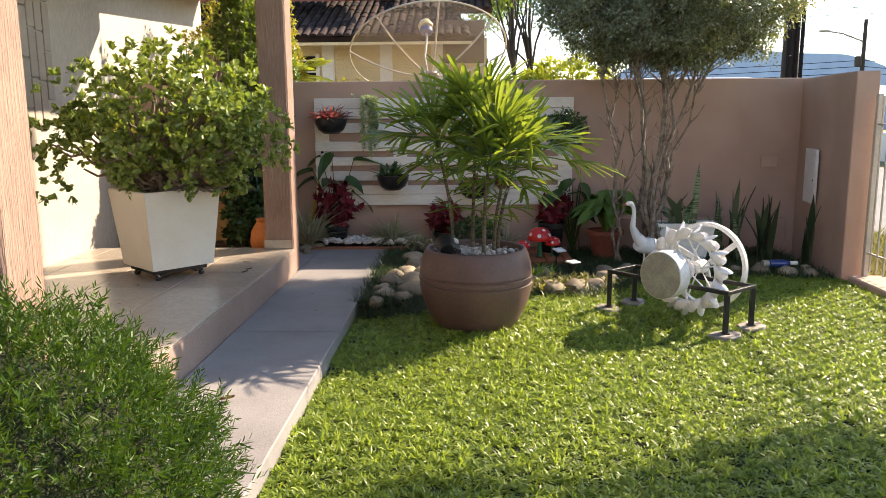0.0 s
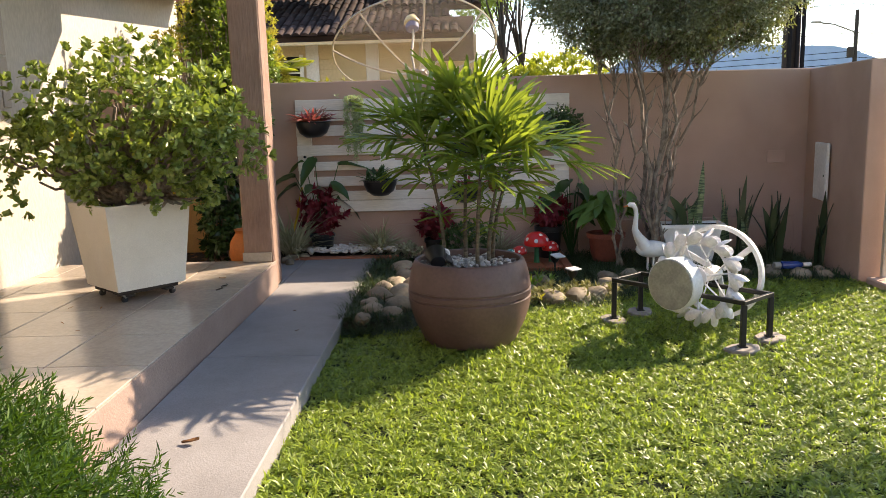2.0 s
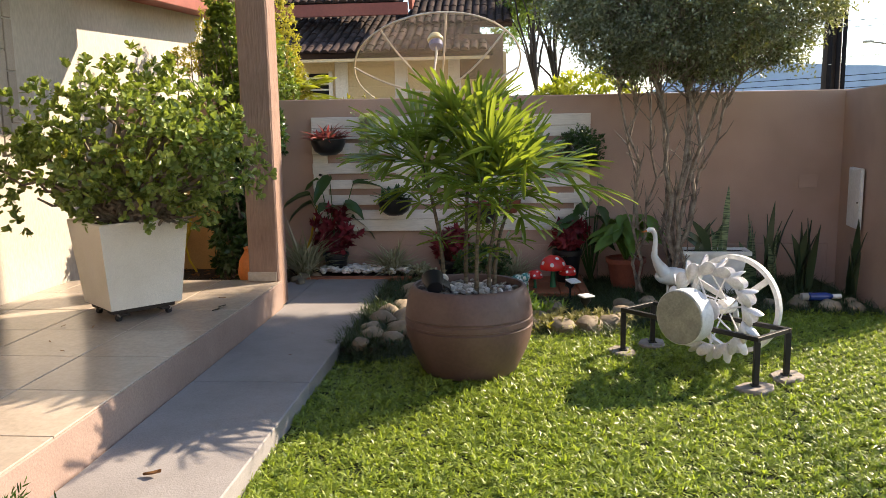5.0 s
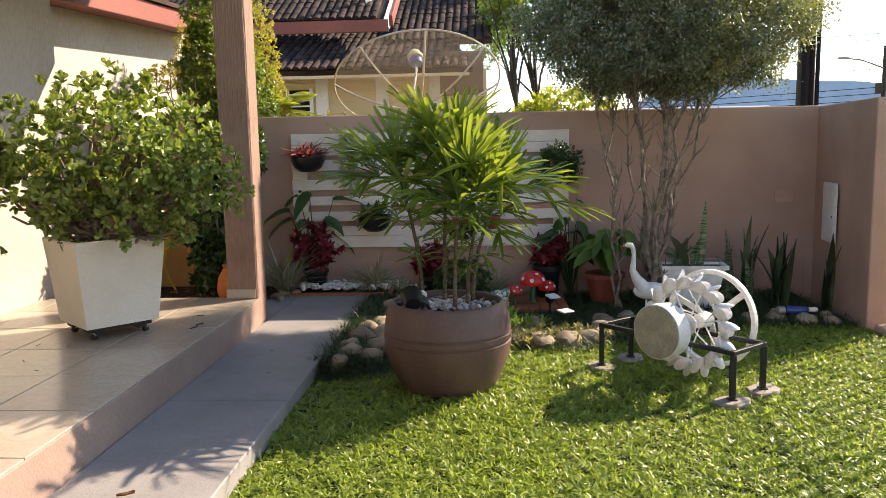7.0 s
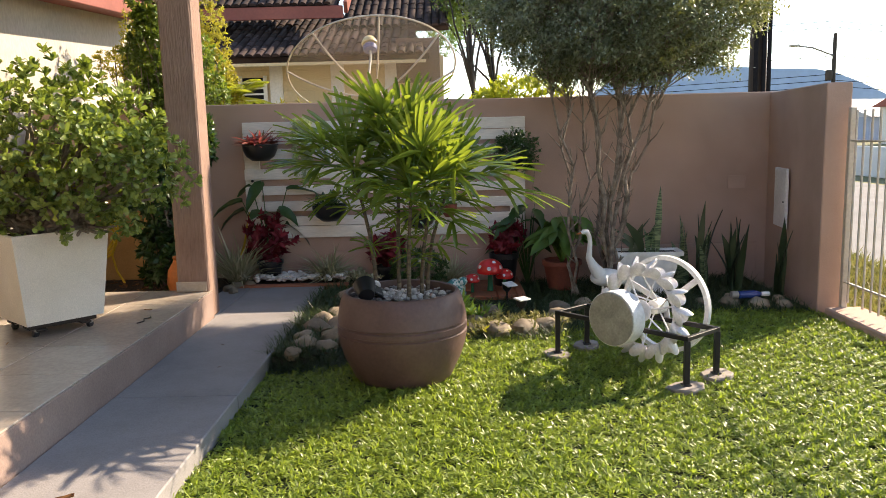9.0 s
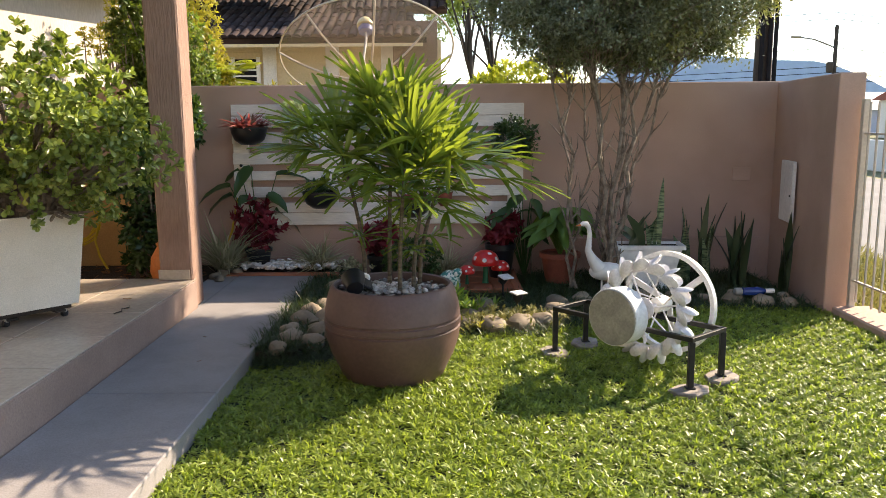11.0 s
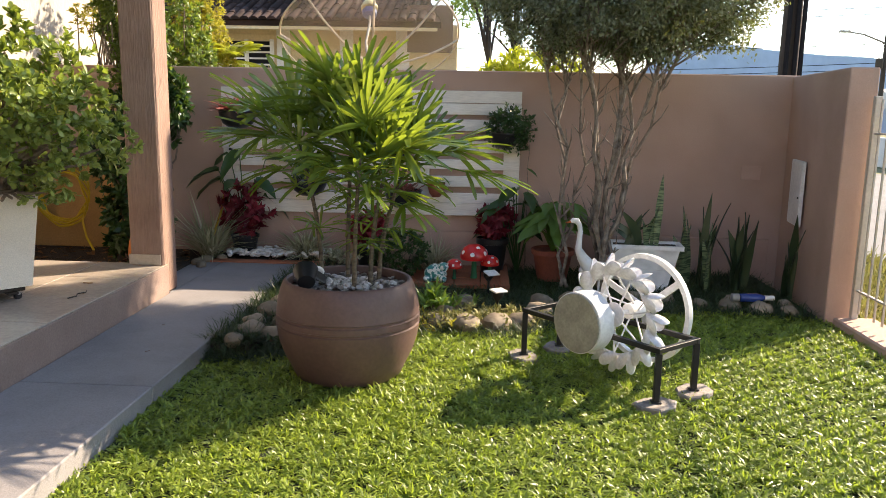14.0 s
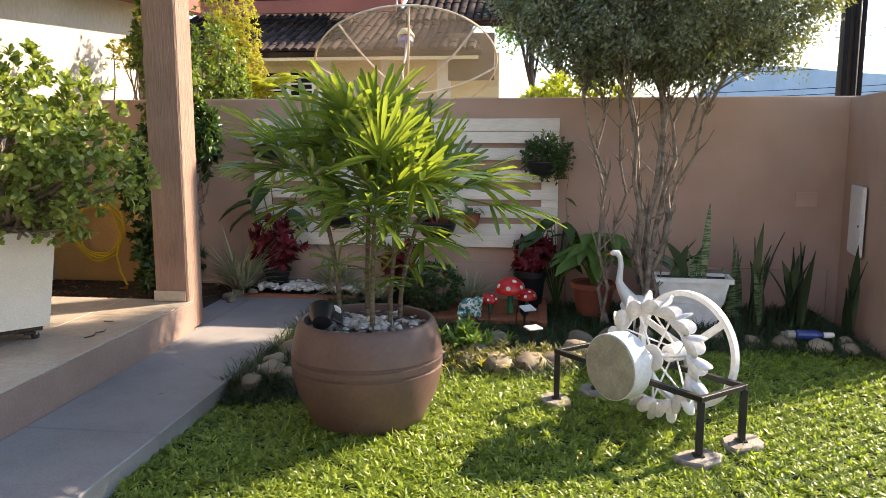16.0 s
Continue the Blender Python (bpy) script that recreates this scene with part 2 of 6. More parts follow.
# ---- mesh helpers ----
class Shape:
    """Collects points and faces for one mesh."""

    def __init__(self):
        self.v, self.f = [], []

    def add(self, verts, faces):
        n = len(self.v)
        self.v += [tuple(p) for p in verts]
        self.f += [tuple(i + n for i in f) for f in faces]
        return self

    def box(self, x0, x1, y0, y1, z0, z1, b=0.0, m=None):
        """A box with chamfered edges."""
        lo, hi = Vector((x0, y0, z0)), Vector((x1, y1, z1))
        b = min(b, *((hi - lo) * 0.45))
        if b <= 0:
            vs = [Vector((x, y, z)) for x in (x0, x1) for y in (y0, y1) for z in (z0, z1)]
            fs = [(0, 1, 3, 2), (4, 6, 7, 5), (0, 4, 5, 1), (2, 3, 7, 6), (0, 2, 6, 4), (1, 5, 7, 3)]
        else:
            bm = bmesh.new()
            c, h = (lo + hi) / 2, (hi - lo) / 2
            vs = []
            for sx in (-1, 1):
                for sy in (-1, 1):
                    for sz in (-1, 1):
                        s = Vector((sx, sy, sz))
                        for k in range(3):
                            q = Vector([h[i] - (0 if i == k else b) for i in range(3)])
                            vs.append(c + Vector([s[i] * q[i] for i in range(3)]))
            for p in vs:
                bm.verts.new(p)
            bmesh.ops.convex_hull(bm, input=bm.verts)
            bm.verts.index_update()
            vs = [p.co.copy() for p in bm.verts]
            fs = [tuple(p.index for p in f.verts) for f in bm.faces]
            bm.free()
        if m is not None:
            vs = [m @ p for p in vs]
        return self.add(vs, fs)

    def lathe(self, profile, n=32, m=None, caps=True):
        """Turns (radius, height) pairs about the z axis."""
        vs, fs = [], []
        for r, z in profile:
            for i in range(n):
                a = 2 * math.pi * i / n
                vs.append(Vector((r * math.cos(a), r * math.sin(a), z)))
        for j in range(len(profile) - 1):
            for i in range(n):
                k = (i + 1) % n
                fs.append((j * n + i, j * n + k, (j + 1) * n + k, (j + 1) * n + i))
        if caps:
            fs.append(tuple(range(n - 1, -1, -1)))
            fs.append(tuple(range((len(profile) - 1) * n, len(profile) * n)))
        if m is not None:
            vs = [m @ p for p in vs]
        return self.add(vs, fs)

    def tube(self, pts, radii, n=8, flat=1.0):
        """A round rod along a line of points."""
        pts = [Vector(p) for p in pts]
        if not hasattr(radii, "__len__"):
            radii = [radii] * len(pts)
        vs, fs = [], []
        side = None
        for i, p in enumerate(pts):
            d = (pts[min(i + 1, len(pts) - 1)] - pts[max(i - 1, 0)]).normalized()
            if side is None:
                side = d.cross(Vector((0, 0, 1)) if abs(d.z) < 0.9 else Vector((1, 0, 0))).normalized()
            side = (side - d * side.dot(d)).normalized()
            up = d.cross(side)
            for k in range(n):
                a = 2 * math.pi * k / n
                vs.append(p + side * (math.cos(a) * radii[i]) + up * (math.sin(a) * radii[i] * flat))
        for j in range(len(pts) - 1):
            for k in range(n):
                q = (k + 1) % n
                fs.append((j * n + k, j * n + q, (j + 1) * n + q, (j + 1) * n + k))
        fs.append(tuple(range(n - 1, -1, -1)))
        fs.append(tuple(range((len(pts) - 1) * n, len(pts) * n)))
        return self.add(vs, fs)

    def blob(self, c, r, seed=0, rough=0.15, n=10, k=6, flat_bottom=False):
        """An uneven rounded stone."""
        c = Vector(c)
        vs, fs = [], []
        for j in range(1, k):
            th = math.pi * j / k
            for i in range(n):
                a = 2 * math.pi * i / n
                d = Vector((math.sin(th) * math.cos(a), math.sin(th) * math.sin(a), math.cos(th)))
                s = 1 + rough * noise.noise(d * 1.4 + Vector((seed * 3.7, seed * 1.3, 0))) * 2
                vs.append(c + Vector((d.x * r[0], d.y * r[1], d.z * r[2])) * s)
        vs += [c + Vector((0, 0, r[2])), c - Vector((0, 0, r[2]))]
        top, bot = len(vs) - 2, len(vs) - 1
        for i in range(n):
            q = (i + 1) % n
            fs.append((top, i, q))
            fs.append((bot, (k - 2) * n + q, (k - 2) * n + i))
            for j in range(k - 2):
                fs.append((j * n + i, (j + 1) * n + i, (j + 1) * n + q, j * n + q))
        return self.add(vs, fs)

    def mesh(self, name, mat, smooth=False):
        me = bpy.data.meshes.new(name)
        me.from_pydata(self.v, [], self.f)
        if smooth:
            me.polygons.foreach_set("use_smooth", [True] * len(me.polygons))
            me.set_sharp_from_angle(angle=radians(40))
        me.materials.append(mat)
        me.update()
        return me


def array_mesh(name, verts, tris, mat, smooth=False):
    """A mesh from arrays of points and triangles."""
    me = bpy.data.meshes.new(name)
    verts, tris = np.asarray(verts, np.float32), np.asarray(tris, np.int32)
    me.vertices.add(len(verts))
    me.vertices.foreach_set("co", verts.ravel())
    me.loops.add(tris.size)
    me.loops.foreach_set("vertex_index", tris.ravel())
    me.polygons.add(len(tris))
    me.polygons.foreach_set("loop_start", np.arange(0, tris.size, 3, dtype=np.int32))
    if smooth:
        me.polygons.foreach_set("use_smooth", np.ones(len(tris), bool))
    me.update(calc_edges=True)
    me.validate()
    me.materials.append(mat)
    return me


def unit(a):
    return a / np.maximum(np.linalg.norm(a, axis=-1, keepdims=True), 1e-9)


# outlines of half a leaf: (share of the length, share of the width)
LANCE = ((0.0, 0.10), (0.35, 0.5), (0.7, 0.36), (1.0, 0.0))
OBOVATE = ((0.0, 0.08), (0.45, 0.36), (0.78, 0.5), (1.0, 0.12))
BLADE = ((0.0, 0.4), (0.55, 0.5), (1.0, 0.0))
ROUND = ((0.0, 0.12), (0.4, 0.36), (0.72, 0.5), (0.92, 0.36), (1.0, 0.1))
HEART = ((0.0, 0.25), (0.2, 0.5), (0.6, 0.4), (1.0, 0.0))


def leaf_arrays(base, along, face, length, width, outline=LANCE, droop=0.2, fold=0.12):
    """Many leaves at once: arrays of points and triangles. base, along, face: n x 3; length, width: n."""
    base, along = np.asarray(base, float), unit(np.asarray(along, float))
    n = len(base)
    length, width = np.broadcast_to(length, n)[:, None], np.broadcast_to(width, n)[:, None]
    side = unit(np.cross(along, np.asarray(face, float)))
    up = np.cross(side, along)
    cols, tris, k = [], [], 0
    for s, w in outline:
        mid = base + along * length * s - up * length * droop * s * s
        if w < 0.03:
            cols.append(mid)
            tip = k
            k += 1
        else:
            lift = up * width * fold * (1 if w else 0)
            cols += [mid - side * width * w + lift, mid, mid + side * width * w + lift]
            k += 3
    rows = len(outline)
    full = [i for i, (s, w) in enumerate(outline) if w >= 0.03]
    for a, b in zip(full, full[1:]):
        p, q = 3 * a, 3 * b
        tris += [(p, p + 1, q + 1), (p, q + 1, q), (p + 1, p + 2, q + 2), (p + 1, q + 2, q + 1)]
    if outline[-1][1] < 0.03:
        p = 3 * full[-1]
        tris += [(p, p + 1, tip), (p + 1, p + 2, tip)]
    verts = np.stack(cols, 1).reshape(-1, 3)
    t = np.asarray(tris)[None] + (np.arange(n) * k)[:, None, None]
    return verts, t.reshape(-1, 3)


def blade_arrays(base, along, face, length, width, droop):
    """Thin grass blades: three triangles each."""
    base, along = np.asarray(base, float), unit(np.asarray(along, float))
    n = len(base)
    length, width, droop = (np.broadcast_to(a, n)[:, None] for a in (length, width, droop))
    side = unit(np.cross(along, np.asarray(face, float)))
    up = np.cross(side, along)
    mid = base + along * length * 0.5 - up * length * droop * 0.25
    end = base + along * length - up * length * droop
    verts = np.stack([base - side * width * 0.4, base + side * width * 0.4, mid - side * width * 0.5, mid + side * width * 0.5, end], 1).reshape(-1, 3)
    t = np.array([(0, 1, 3), (0, 3, 2), (2, 3, 4)])[None] + (np.arange(n) * 5)[:, None, None]
    return verts, t.reshape(-1, 3)


def joined(*pairs):
    vs, ts, n = [], [], 0
    for v, t in pairs:
        vs.append(v)
        ts.append(t + n)
        n += len(v)
    return np.concatenate(vs), np.concatenate(ts)


def thing(name, label, category, at=(0, 0, 0), group="", kind="", turn=0):
    ob = new(name)
    ob.empty_display_size = 0.1
    ob.matrix_world = pose(*at, 0, 0, turn)
    return tagged(ob, label, category, group, kind)


def part(name, me, parent, label=""):
    ob = new(name, me)
    ob.parent = parent
    return tagged(ob, label) if label else ob


def solid(name, shape, mat, parent, label="", smooth=False):
    return part(name, shape.mesh(name, mat, smooth), parent, label)


def setting(name, me, label, category):
    return tagged(new(name, me), label, category, "", "structure")




# ---- ground, walls ----
# the ground outside, one sheet to the horizon
def ground_sheet():
    xs = [-900, -60, -12, 2.9, 3.6, 12, 60, 900]
    ys = [-900, -60, -12, 0, 8.2, 30, 120, 900]
    vs = [(x, y, -0.12) for x in xs for y in ys]
    n = len(ys)
    fs = [(i * n + j, (i + 1) * n + j, (i + 1) * n + j + 1, i * n + j + 1) for i in range(len(xs) - 1) for j in range(n - 1)]
    return Shape().add(vs, fs)


EARTH = surface("dry_verge", (0.10, 0.11, 0.04), (0.24, 0.22, 0.10), 0.6, 0.95, 12, 0.5)
setting("ground", ground_sheet().mesh("ground", EARTH), "dry grassy earth of the street and plots", "ground")
setting("lawn_bed", Shape().box(-1.16, 2.80, -3.0, 8.048, -0.115, -0.012).mesh("lawn_bed", TURF), "dark soil under the lawn", "ground")
setting("road", Shape().box(4.6, 10.6, -60, 120, -0.116, -0.10).mesh("road", ASPHALT), "sunlit grey asphalt street beyond the gate", "road")

setting("walkway", Shape().box(-1.82, -1.16, 2.2, 4.6, -0.11, 0.088, 0.006).box(-1.82, -1.16, 4.606, 7.62, -0.11, 0.087, 0.006).mesh("walkway", CONCRETE), "smooth pale grey concrete path beside the lawn", "path")
porch = setting("porch", Shape().box(-3.537, -1.825, 2.2, 6.45, -0.11, 0.288, 0.01).mesh("porch", RISER), "raised porch with a taupe painted edge", "porch")

setting("front_bed", Shape().box(-3.536, -1.162, -3.0, 2.198, -0.115, -0.012).mesh("front_bed", SOIL), "dark soil bed in front of the porch", "soil")

# garden walls
setting("wall_back", Shape().box(-3.895, 3.16, 8.05, 8.20, -0.115, 1.735, 0.008).mesh("wall_back", TAUPE), "taupe rendered garden wall", "wall")
OCHRE = surface("ochre_paint", (0.46, 0.26, 0.10), (0.60, 0.36, 0.15), 2, 0.85, 70, 0.2)
setting("wall_ochre", Shape().box(-3.892, -2.48, 8.03, 8.048, 0.1, 0.95, 0.004).mesh("wall_ochre", OCHRE), "ochre painted lower part of the wall behind the porch", "wall")
setting("wall_plinth", Shape().box(-1.15, 2.9, 8.02, 8.048, -0.1, 0.33, 0.006).mesh("wall_plinth", TAUPE), "low plinth along the taupe wall", "wall")


def return_wall():
    m = pose(2.86, 6.50, 0, 0, 0, -8.0)
    return Shape().box(-0.085, 0.095, 0, 1.56, -0.115, 1.725, 0.008, m)


setting("wall_return", return_wall().mesh("wall_return", TAUPE), "short taupe wall that ends at the gate", "wall")
setting("wall_house", Shape().box(-4.10, -3.54, -3.0, 6.85, -0.115, 3.05).box(-4.10, -3.90, 6.85, 10.6, -0.115, 3.05).mesh("wall_house", CREAM), "cream rendered house wall, partly in sun", "wall")
# the place is closed behind the camera
setting("wall_front", Shape().box(-3.53, 2.7, -3.2, -3.0, -0.115, 2.6).mesh("wall_front", TAUPE), "plain taupe wall at the near end", "wall")


def pillar(y, label):
    p = thing("pillar", label, "pillar", (-1.945, y, 0.088), "porch pillars", "structure")
    solid("shaft", Shape().box(-0.118, 0.118, -0.115, 0.115, 0.0, 2.71, 0.012), SCRAPED, p)
    solid("skirting", Shape().box(-0.126, 0.10, -0.123, 0.08, 0.212, 0.285, 0.003), TILE, p, "cream tile skirting")


pillar(6.49, "square taupe porch pillar of scraped plaster")
pillar(2.45, "square taupe porch pillar of scraped plaster")
# porch roof, above the view
setting("ceiling", Shape().box(-3.535, -1.80, -3.0, 7.45, 2.80, 2.96).mesh("ceiling", CREAM), "porch ceiling slab", "ceiling")


# ---- porch tiles, house wall details ----
def house_eave():
    e = thing("house_eave", "red-brown timber eave with clay tiles above the cream wall", "eave", (-3.90, 6.86, 2.75), kind="structure")
    tilt = pose(0, 0, 0, 3.1, 0, 0)
    solid("fascia", Shape().box(0.38, 0.42, 0.0, 3.7, -0.10, 0.10, 0.006, tilt), REDWOOD, e)
    solid("soffit", Shape().box(0.003, 0.38, 0.0, 3.7, -0.06, -0.03, 0.0, tilt), REDWOOD, e)
    solid("roof_slab", Shape().box(0.003, 0.46, 0.0, 3.7, 0.105, 0.15, 0.0, tilt), ROOFTILE, e)


house_eave()
strips = thing("wall_strips", "vertical taupe tile strips on the cream wall", "wall trim", (-3.536, 5.55, 0.31), kind="structure")
for i in range(4):
    for j in range(6):
        z0 = 0.80 + j * 0.36 + (i % 2) * 0.12 + 0.1 * i
        solid("strip_tile", Shape().box(0.0, 0.02, i * 0.105, i * 0.105 + 0.092, z0, z0 + 0.35, 0.004), STRIP, strips)

# ---- brown pot with fan palm ----
POT = (-0.315, 5.17, 0.0)
pot = thing("brown_pot", "large round brown clay pot with two grooves on the lawn", "planter", POT)
prof = [(0.272, 0.0), (0.285, 0.008), (0.312, 0.07), (0.345, 0.14), (0.370, 0.22), (0.381, 0.288), (0.382, 0.298), (0.373, 0.303), (0.373, 0.313), (0.383, 0.318),
        (0.383, 0.346), (0.374, 0.351), (0.374, 0.361), (0.381, 0.366), (0.372, 0.43), (0.357, 0.49), (0.343, 0.525), (0.335, 0.536), (0.325, 0.54), (0.316, 0.534), (0.313, 0.50), (0.313, 0.485)]
prof = [(r, z * 0.965) for r, z in prof]
solid("body", Shape().lathe(prof, 64), BROWN, pot, smooth=True)
solid("soil", Shape().lathe([(0.30, 0.41), (0.311, 0.45), (0.02, 0.465)], 32), SOIL, pot, "dark potting soil")


def pebbles(name, n, spot, size, mat, parent, seed):
    """n loose pebbles, each an object of its own, sharing a few meshes."""
    r = random.Random(seed)
    kinds = [Shape().blob((0, 0, 0), (1.0, 0.72 + 0.1 * k, 0.55), seed + k, 0.16, 8, 5).mesh(name, mat, True) for k in range(4)]
    for i in range(n):
        x, y, z = spot(r)
        o = part(name, kinds[i % 4], parent)
        s = size * r.uniform(0.65, 1.35)
        o.matrix_local = pose(x, y, z, r.uniform(-25, 25), r.uniform(-25, 25), r.uniform(0, 360)) @ Matrix.Diagonal((s, s, s, 1))


def in_pot(r):
    a, d = r.uniform(0, 6.283), 0.30 * math.sqrt(r.uniform(0, 1))
    return d * math.cos(a), d * math.sin(a), 0.468 + r.uniform(0, 0.02)


pebbles("pebble", 150, in_pot, 0.019, PEBBLE_D, pot, 3)
pebbles("pale_pebble", 130, lambda r: (r.gauss(0.02, 0.09), r.gauss(-0.02, 0.08), 0.485 + r.uniform(0, 0.02)), 0.017, PEBBLE_G, pot, 9)
penguin = thing("lamp_spot", "small black solar spotlight lying on the pot's pebbles", "garden light", (-0.51, 5.03, 0.487), turn=25)
solid("head", Shape().lathe([(0.02, -0.04), (0.045, -0.035), (0.062, 0.03), (0.066, 0.06), (0.055, 0.062)], 20, pose(0, 0, 0.055, -60, 20, 0)), BLACKPOT, penguin, smooth=True)
solid("panel", Shape().box(-0.05, 0.05, -0.045, 0.045, 0.0, 0.014, 0.004, pose(0.06, 0.02, 0.06, 35, 30, 10)), BLACKPOT, penguin)
solid("rim", Shape().lathe([(0.03, 0.058), (0.036, 0.066), (0.03, 0.07)], 16, pose(0.05, -0.01, 0.05, -60, 40, 0)), WHITEMETAL, penguin, "pale metal ring")

STRAP = ((0.0, 0.10), (0.22, 0.40), (0.6, 0.5), (0.9, 0.44), (1.0, 0.20))


def fan_palm():
    r = random.Random(21)
    p = thing("fan_palm", "green lady palm with fan leaves growing in the brown pot", "palm", (POT[0] + 0.02, POT[1], 0.465))
    tops = []
    for x, y, h, lx, ly in ((0.03, -0.11, 0.70, 0.04, -0.05), (-0.17, 0.05, 0.76, -0.12, 0.0), (0.13, 0.09, 0.66, 0.15, 0.04), (-0.04, 0.10, 0.90, 0.03, 0.0), (0.10, -0.02, 0.60, 0.08, -0.08)):
        pts = [(x + lx * t * t, y + ly * t * t, h * t) for t in (0, 0.25, 0.5, 0.75, 1)]
        solid("cane", Shape().tube(pts, [0.0135, 0.012, 0.011, 0.010, 0.008], 9), CANE, p, smooth=True)
        tops.append((Vector(pts[-1]), Vector(pts[2]), h))
    fronds = []
    for k, (top, mid, h) in enumerate(tops):
        n = (11, 13, 12, 13, 8)[k]
        for i in range(n):
            a = 2 * math.pi * (i * 0.382 + k * 0.23)
            rise = (i + 0.5) / n
            el = radians(4 + 82 * rise + r.uniform(-10, 8))
            d = Vector((math.cos(a) * math.cos(el), math.sin(a) * math.cos(el), math.sin(el)))
            small = 0.72 if i < 2 else 1.0
            fronds.append((top.lerp(mid, (1 - rise) * 0.45), d, r.uniform(0.16, 0.30) * (1.0 - 0.25 * rise) * small, r.uniform(0.28, 0.38) * small))
        # small low leaves along the cane
        for i in range(6):
            a = 2 * math.pi * (i * 0.382 + k * 0.31)
            foot = mid.lerp(top, -0.35 + 0.2 * i)
            fronds.append((foot, Vector((math.cos(a), math.sin(a), r.uniform(0.2, 0.9))), r.uniform(0.05, 0.13), r.uniform(0.12, 0.21)))
    # long low leaves towards the street and the house
    fronds.append((tops[2][0], Vector((0.93, -0.25, 0.02)), 0.32, 0.36))
    fronds.append((tops[2][0], Vector((0.86, -0.1, 0.36)), 0.26, 0.34))
    fronds.append((tops[0][0], Vector((0.80, -0.5, 0.30)), 0.28, 0.36))
    fronds.append((tops[1][0], Vector((-0.90, 0.1, 0.30)), 0.20, 0.34))
    fronds.append((tops[1][0], Vector((-0.75, -0.4, 0.25)), 0.18, 0.34))
    fronds.append((tops[3][0], Vector((-0.45, -0.5, 0.35)), 0.18, 0.36))
    fronds.append((tops[0][0], Vector((0.25, -0.7, 0.75)), 0.28, 0.36))
    fronds.append((tops[1][0], Vector((-0.55, -0.6, 0.75)), 0.28, 0.36))
    fronds.append((tops[1][0], Vector((-0.8, -0.3, 0.75)), 0.24, 0.34))
    fronds.append((tops[3][0], Vector((-0.35, -0.6, 0.8)), 0.26, 0.36))
    fronds.append((tops[4][0], Vector((0.5, -0.7, 0.75)), 0.32, 0.36))
    fronds.append((tops[3][0], Vector((0.3, -0.6, 0.7)), 0.26, 0.34))
    for org, d, pet, seg in fronds:
        d = d.normalized()
        hub = org + d * pet + Vector((0, 0, -0.12)) * pet
        out = (hub - org).normalized()
        side = out.cross(Vector((0, 0, 1)))
        side = side.normalized() if side.length > 0.05 else Vector((1, 0, 0))
        up = side.cross(out)
        roll = Matrix.Rotation(r.uniform(-0.55, 0.55), 3, out)
        side, up = roll @ side, roll @ up
        nseg = r.randint(8, 12) if seg > 0.22 else r.randint(4, 6)
        spread = r.uniform(58, 84)
        base, along, face, ln, wd = [], [], [], [], []
        for s in range(nseg):
            g = radians(-spread + 2 * spread * s / (nseg - 1) + r.uniform(-6, 6))
            v = out * math.cos(g) + side * math.sin(g) + up * (0.12 * math.cos(g) + r.uniform(-0.12, 0.08))
            base.append(tuple(hub))
            along.append(tuple(v.normalized()))
            face.append(tuple(up + side * (-0.25 * math.sin(g)) + Vector((r.uniform(-0.3, 0.3), 0, 0))))
            ln.append(seg * (0.70 + 0.30 * math.cos(g)) * r.uniform(0.85, 1.08))
            wd.append(r.uniform(0.020, 0.033) * (1 if seg > 0.22 else 0.6))
        base, along, face, ln, wd = (np.array(q) for q in (base, along, face, ln, wd))
        droop = r.uniform(0.04, 0.14) if out.z > 0.6 else r.uniform(0.12, 0.36)
        # a pull towards the ground whatever way the leaf is rolled
        v, t = leaf_arrays(base, along, face, ln, wd, STRAP, 0.08, 0.22)
        k = len(v) // nseg
        foot = np.repeat(base, k, 0)
        far = np.linalg.norm(v - foot, axis=1)
        v[:, 2] -= droop * far ** 2 / np.repeat(ln, k) * (0.8 if out.z > 0.6 else 1.0)
        fr = part("frond", array_mesh("frond", v, t, PALM), p)
        sh = Shape().tube([org, org.lerp(hub, 0.5) + Vector((0, 0, 0.012)), hub], [0.006, 0.005, 0.004], 6)
        solid("petiole", sh, BROADLEAF, fr)
    return p


fan_palm()


# ---- white planter on its trolley, with the jade bush ----
BOX = (-2.49, 5.35, 0.29)


BOXTOP = 0.62


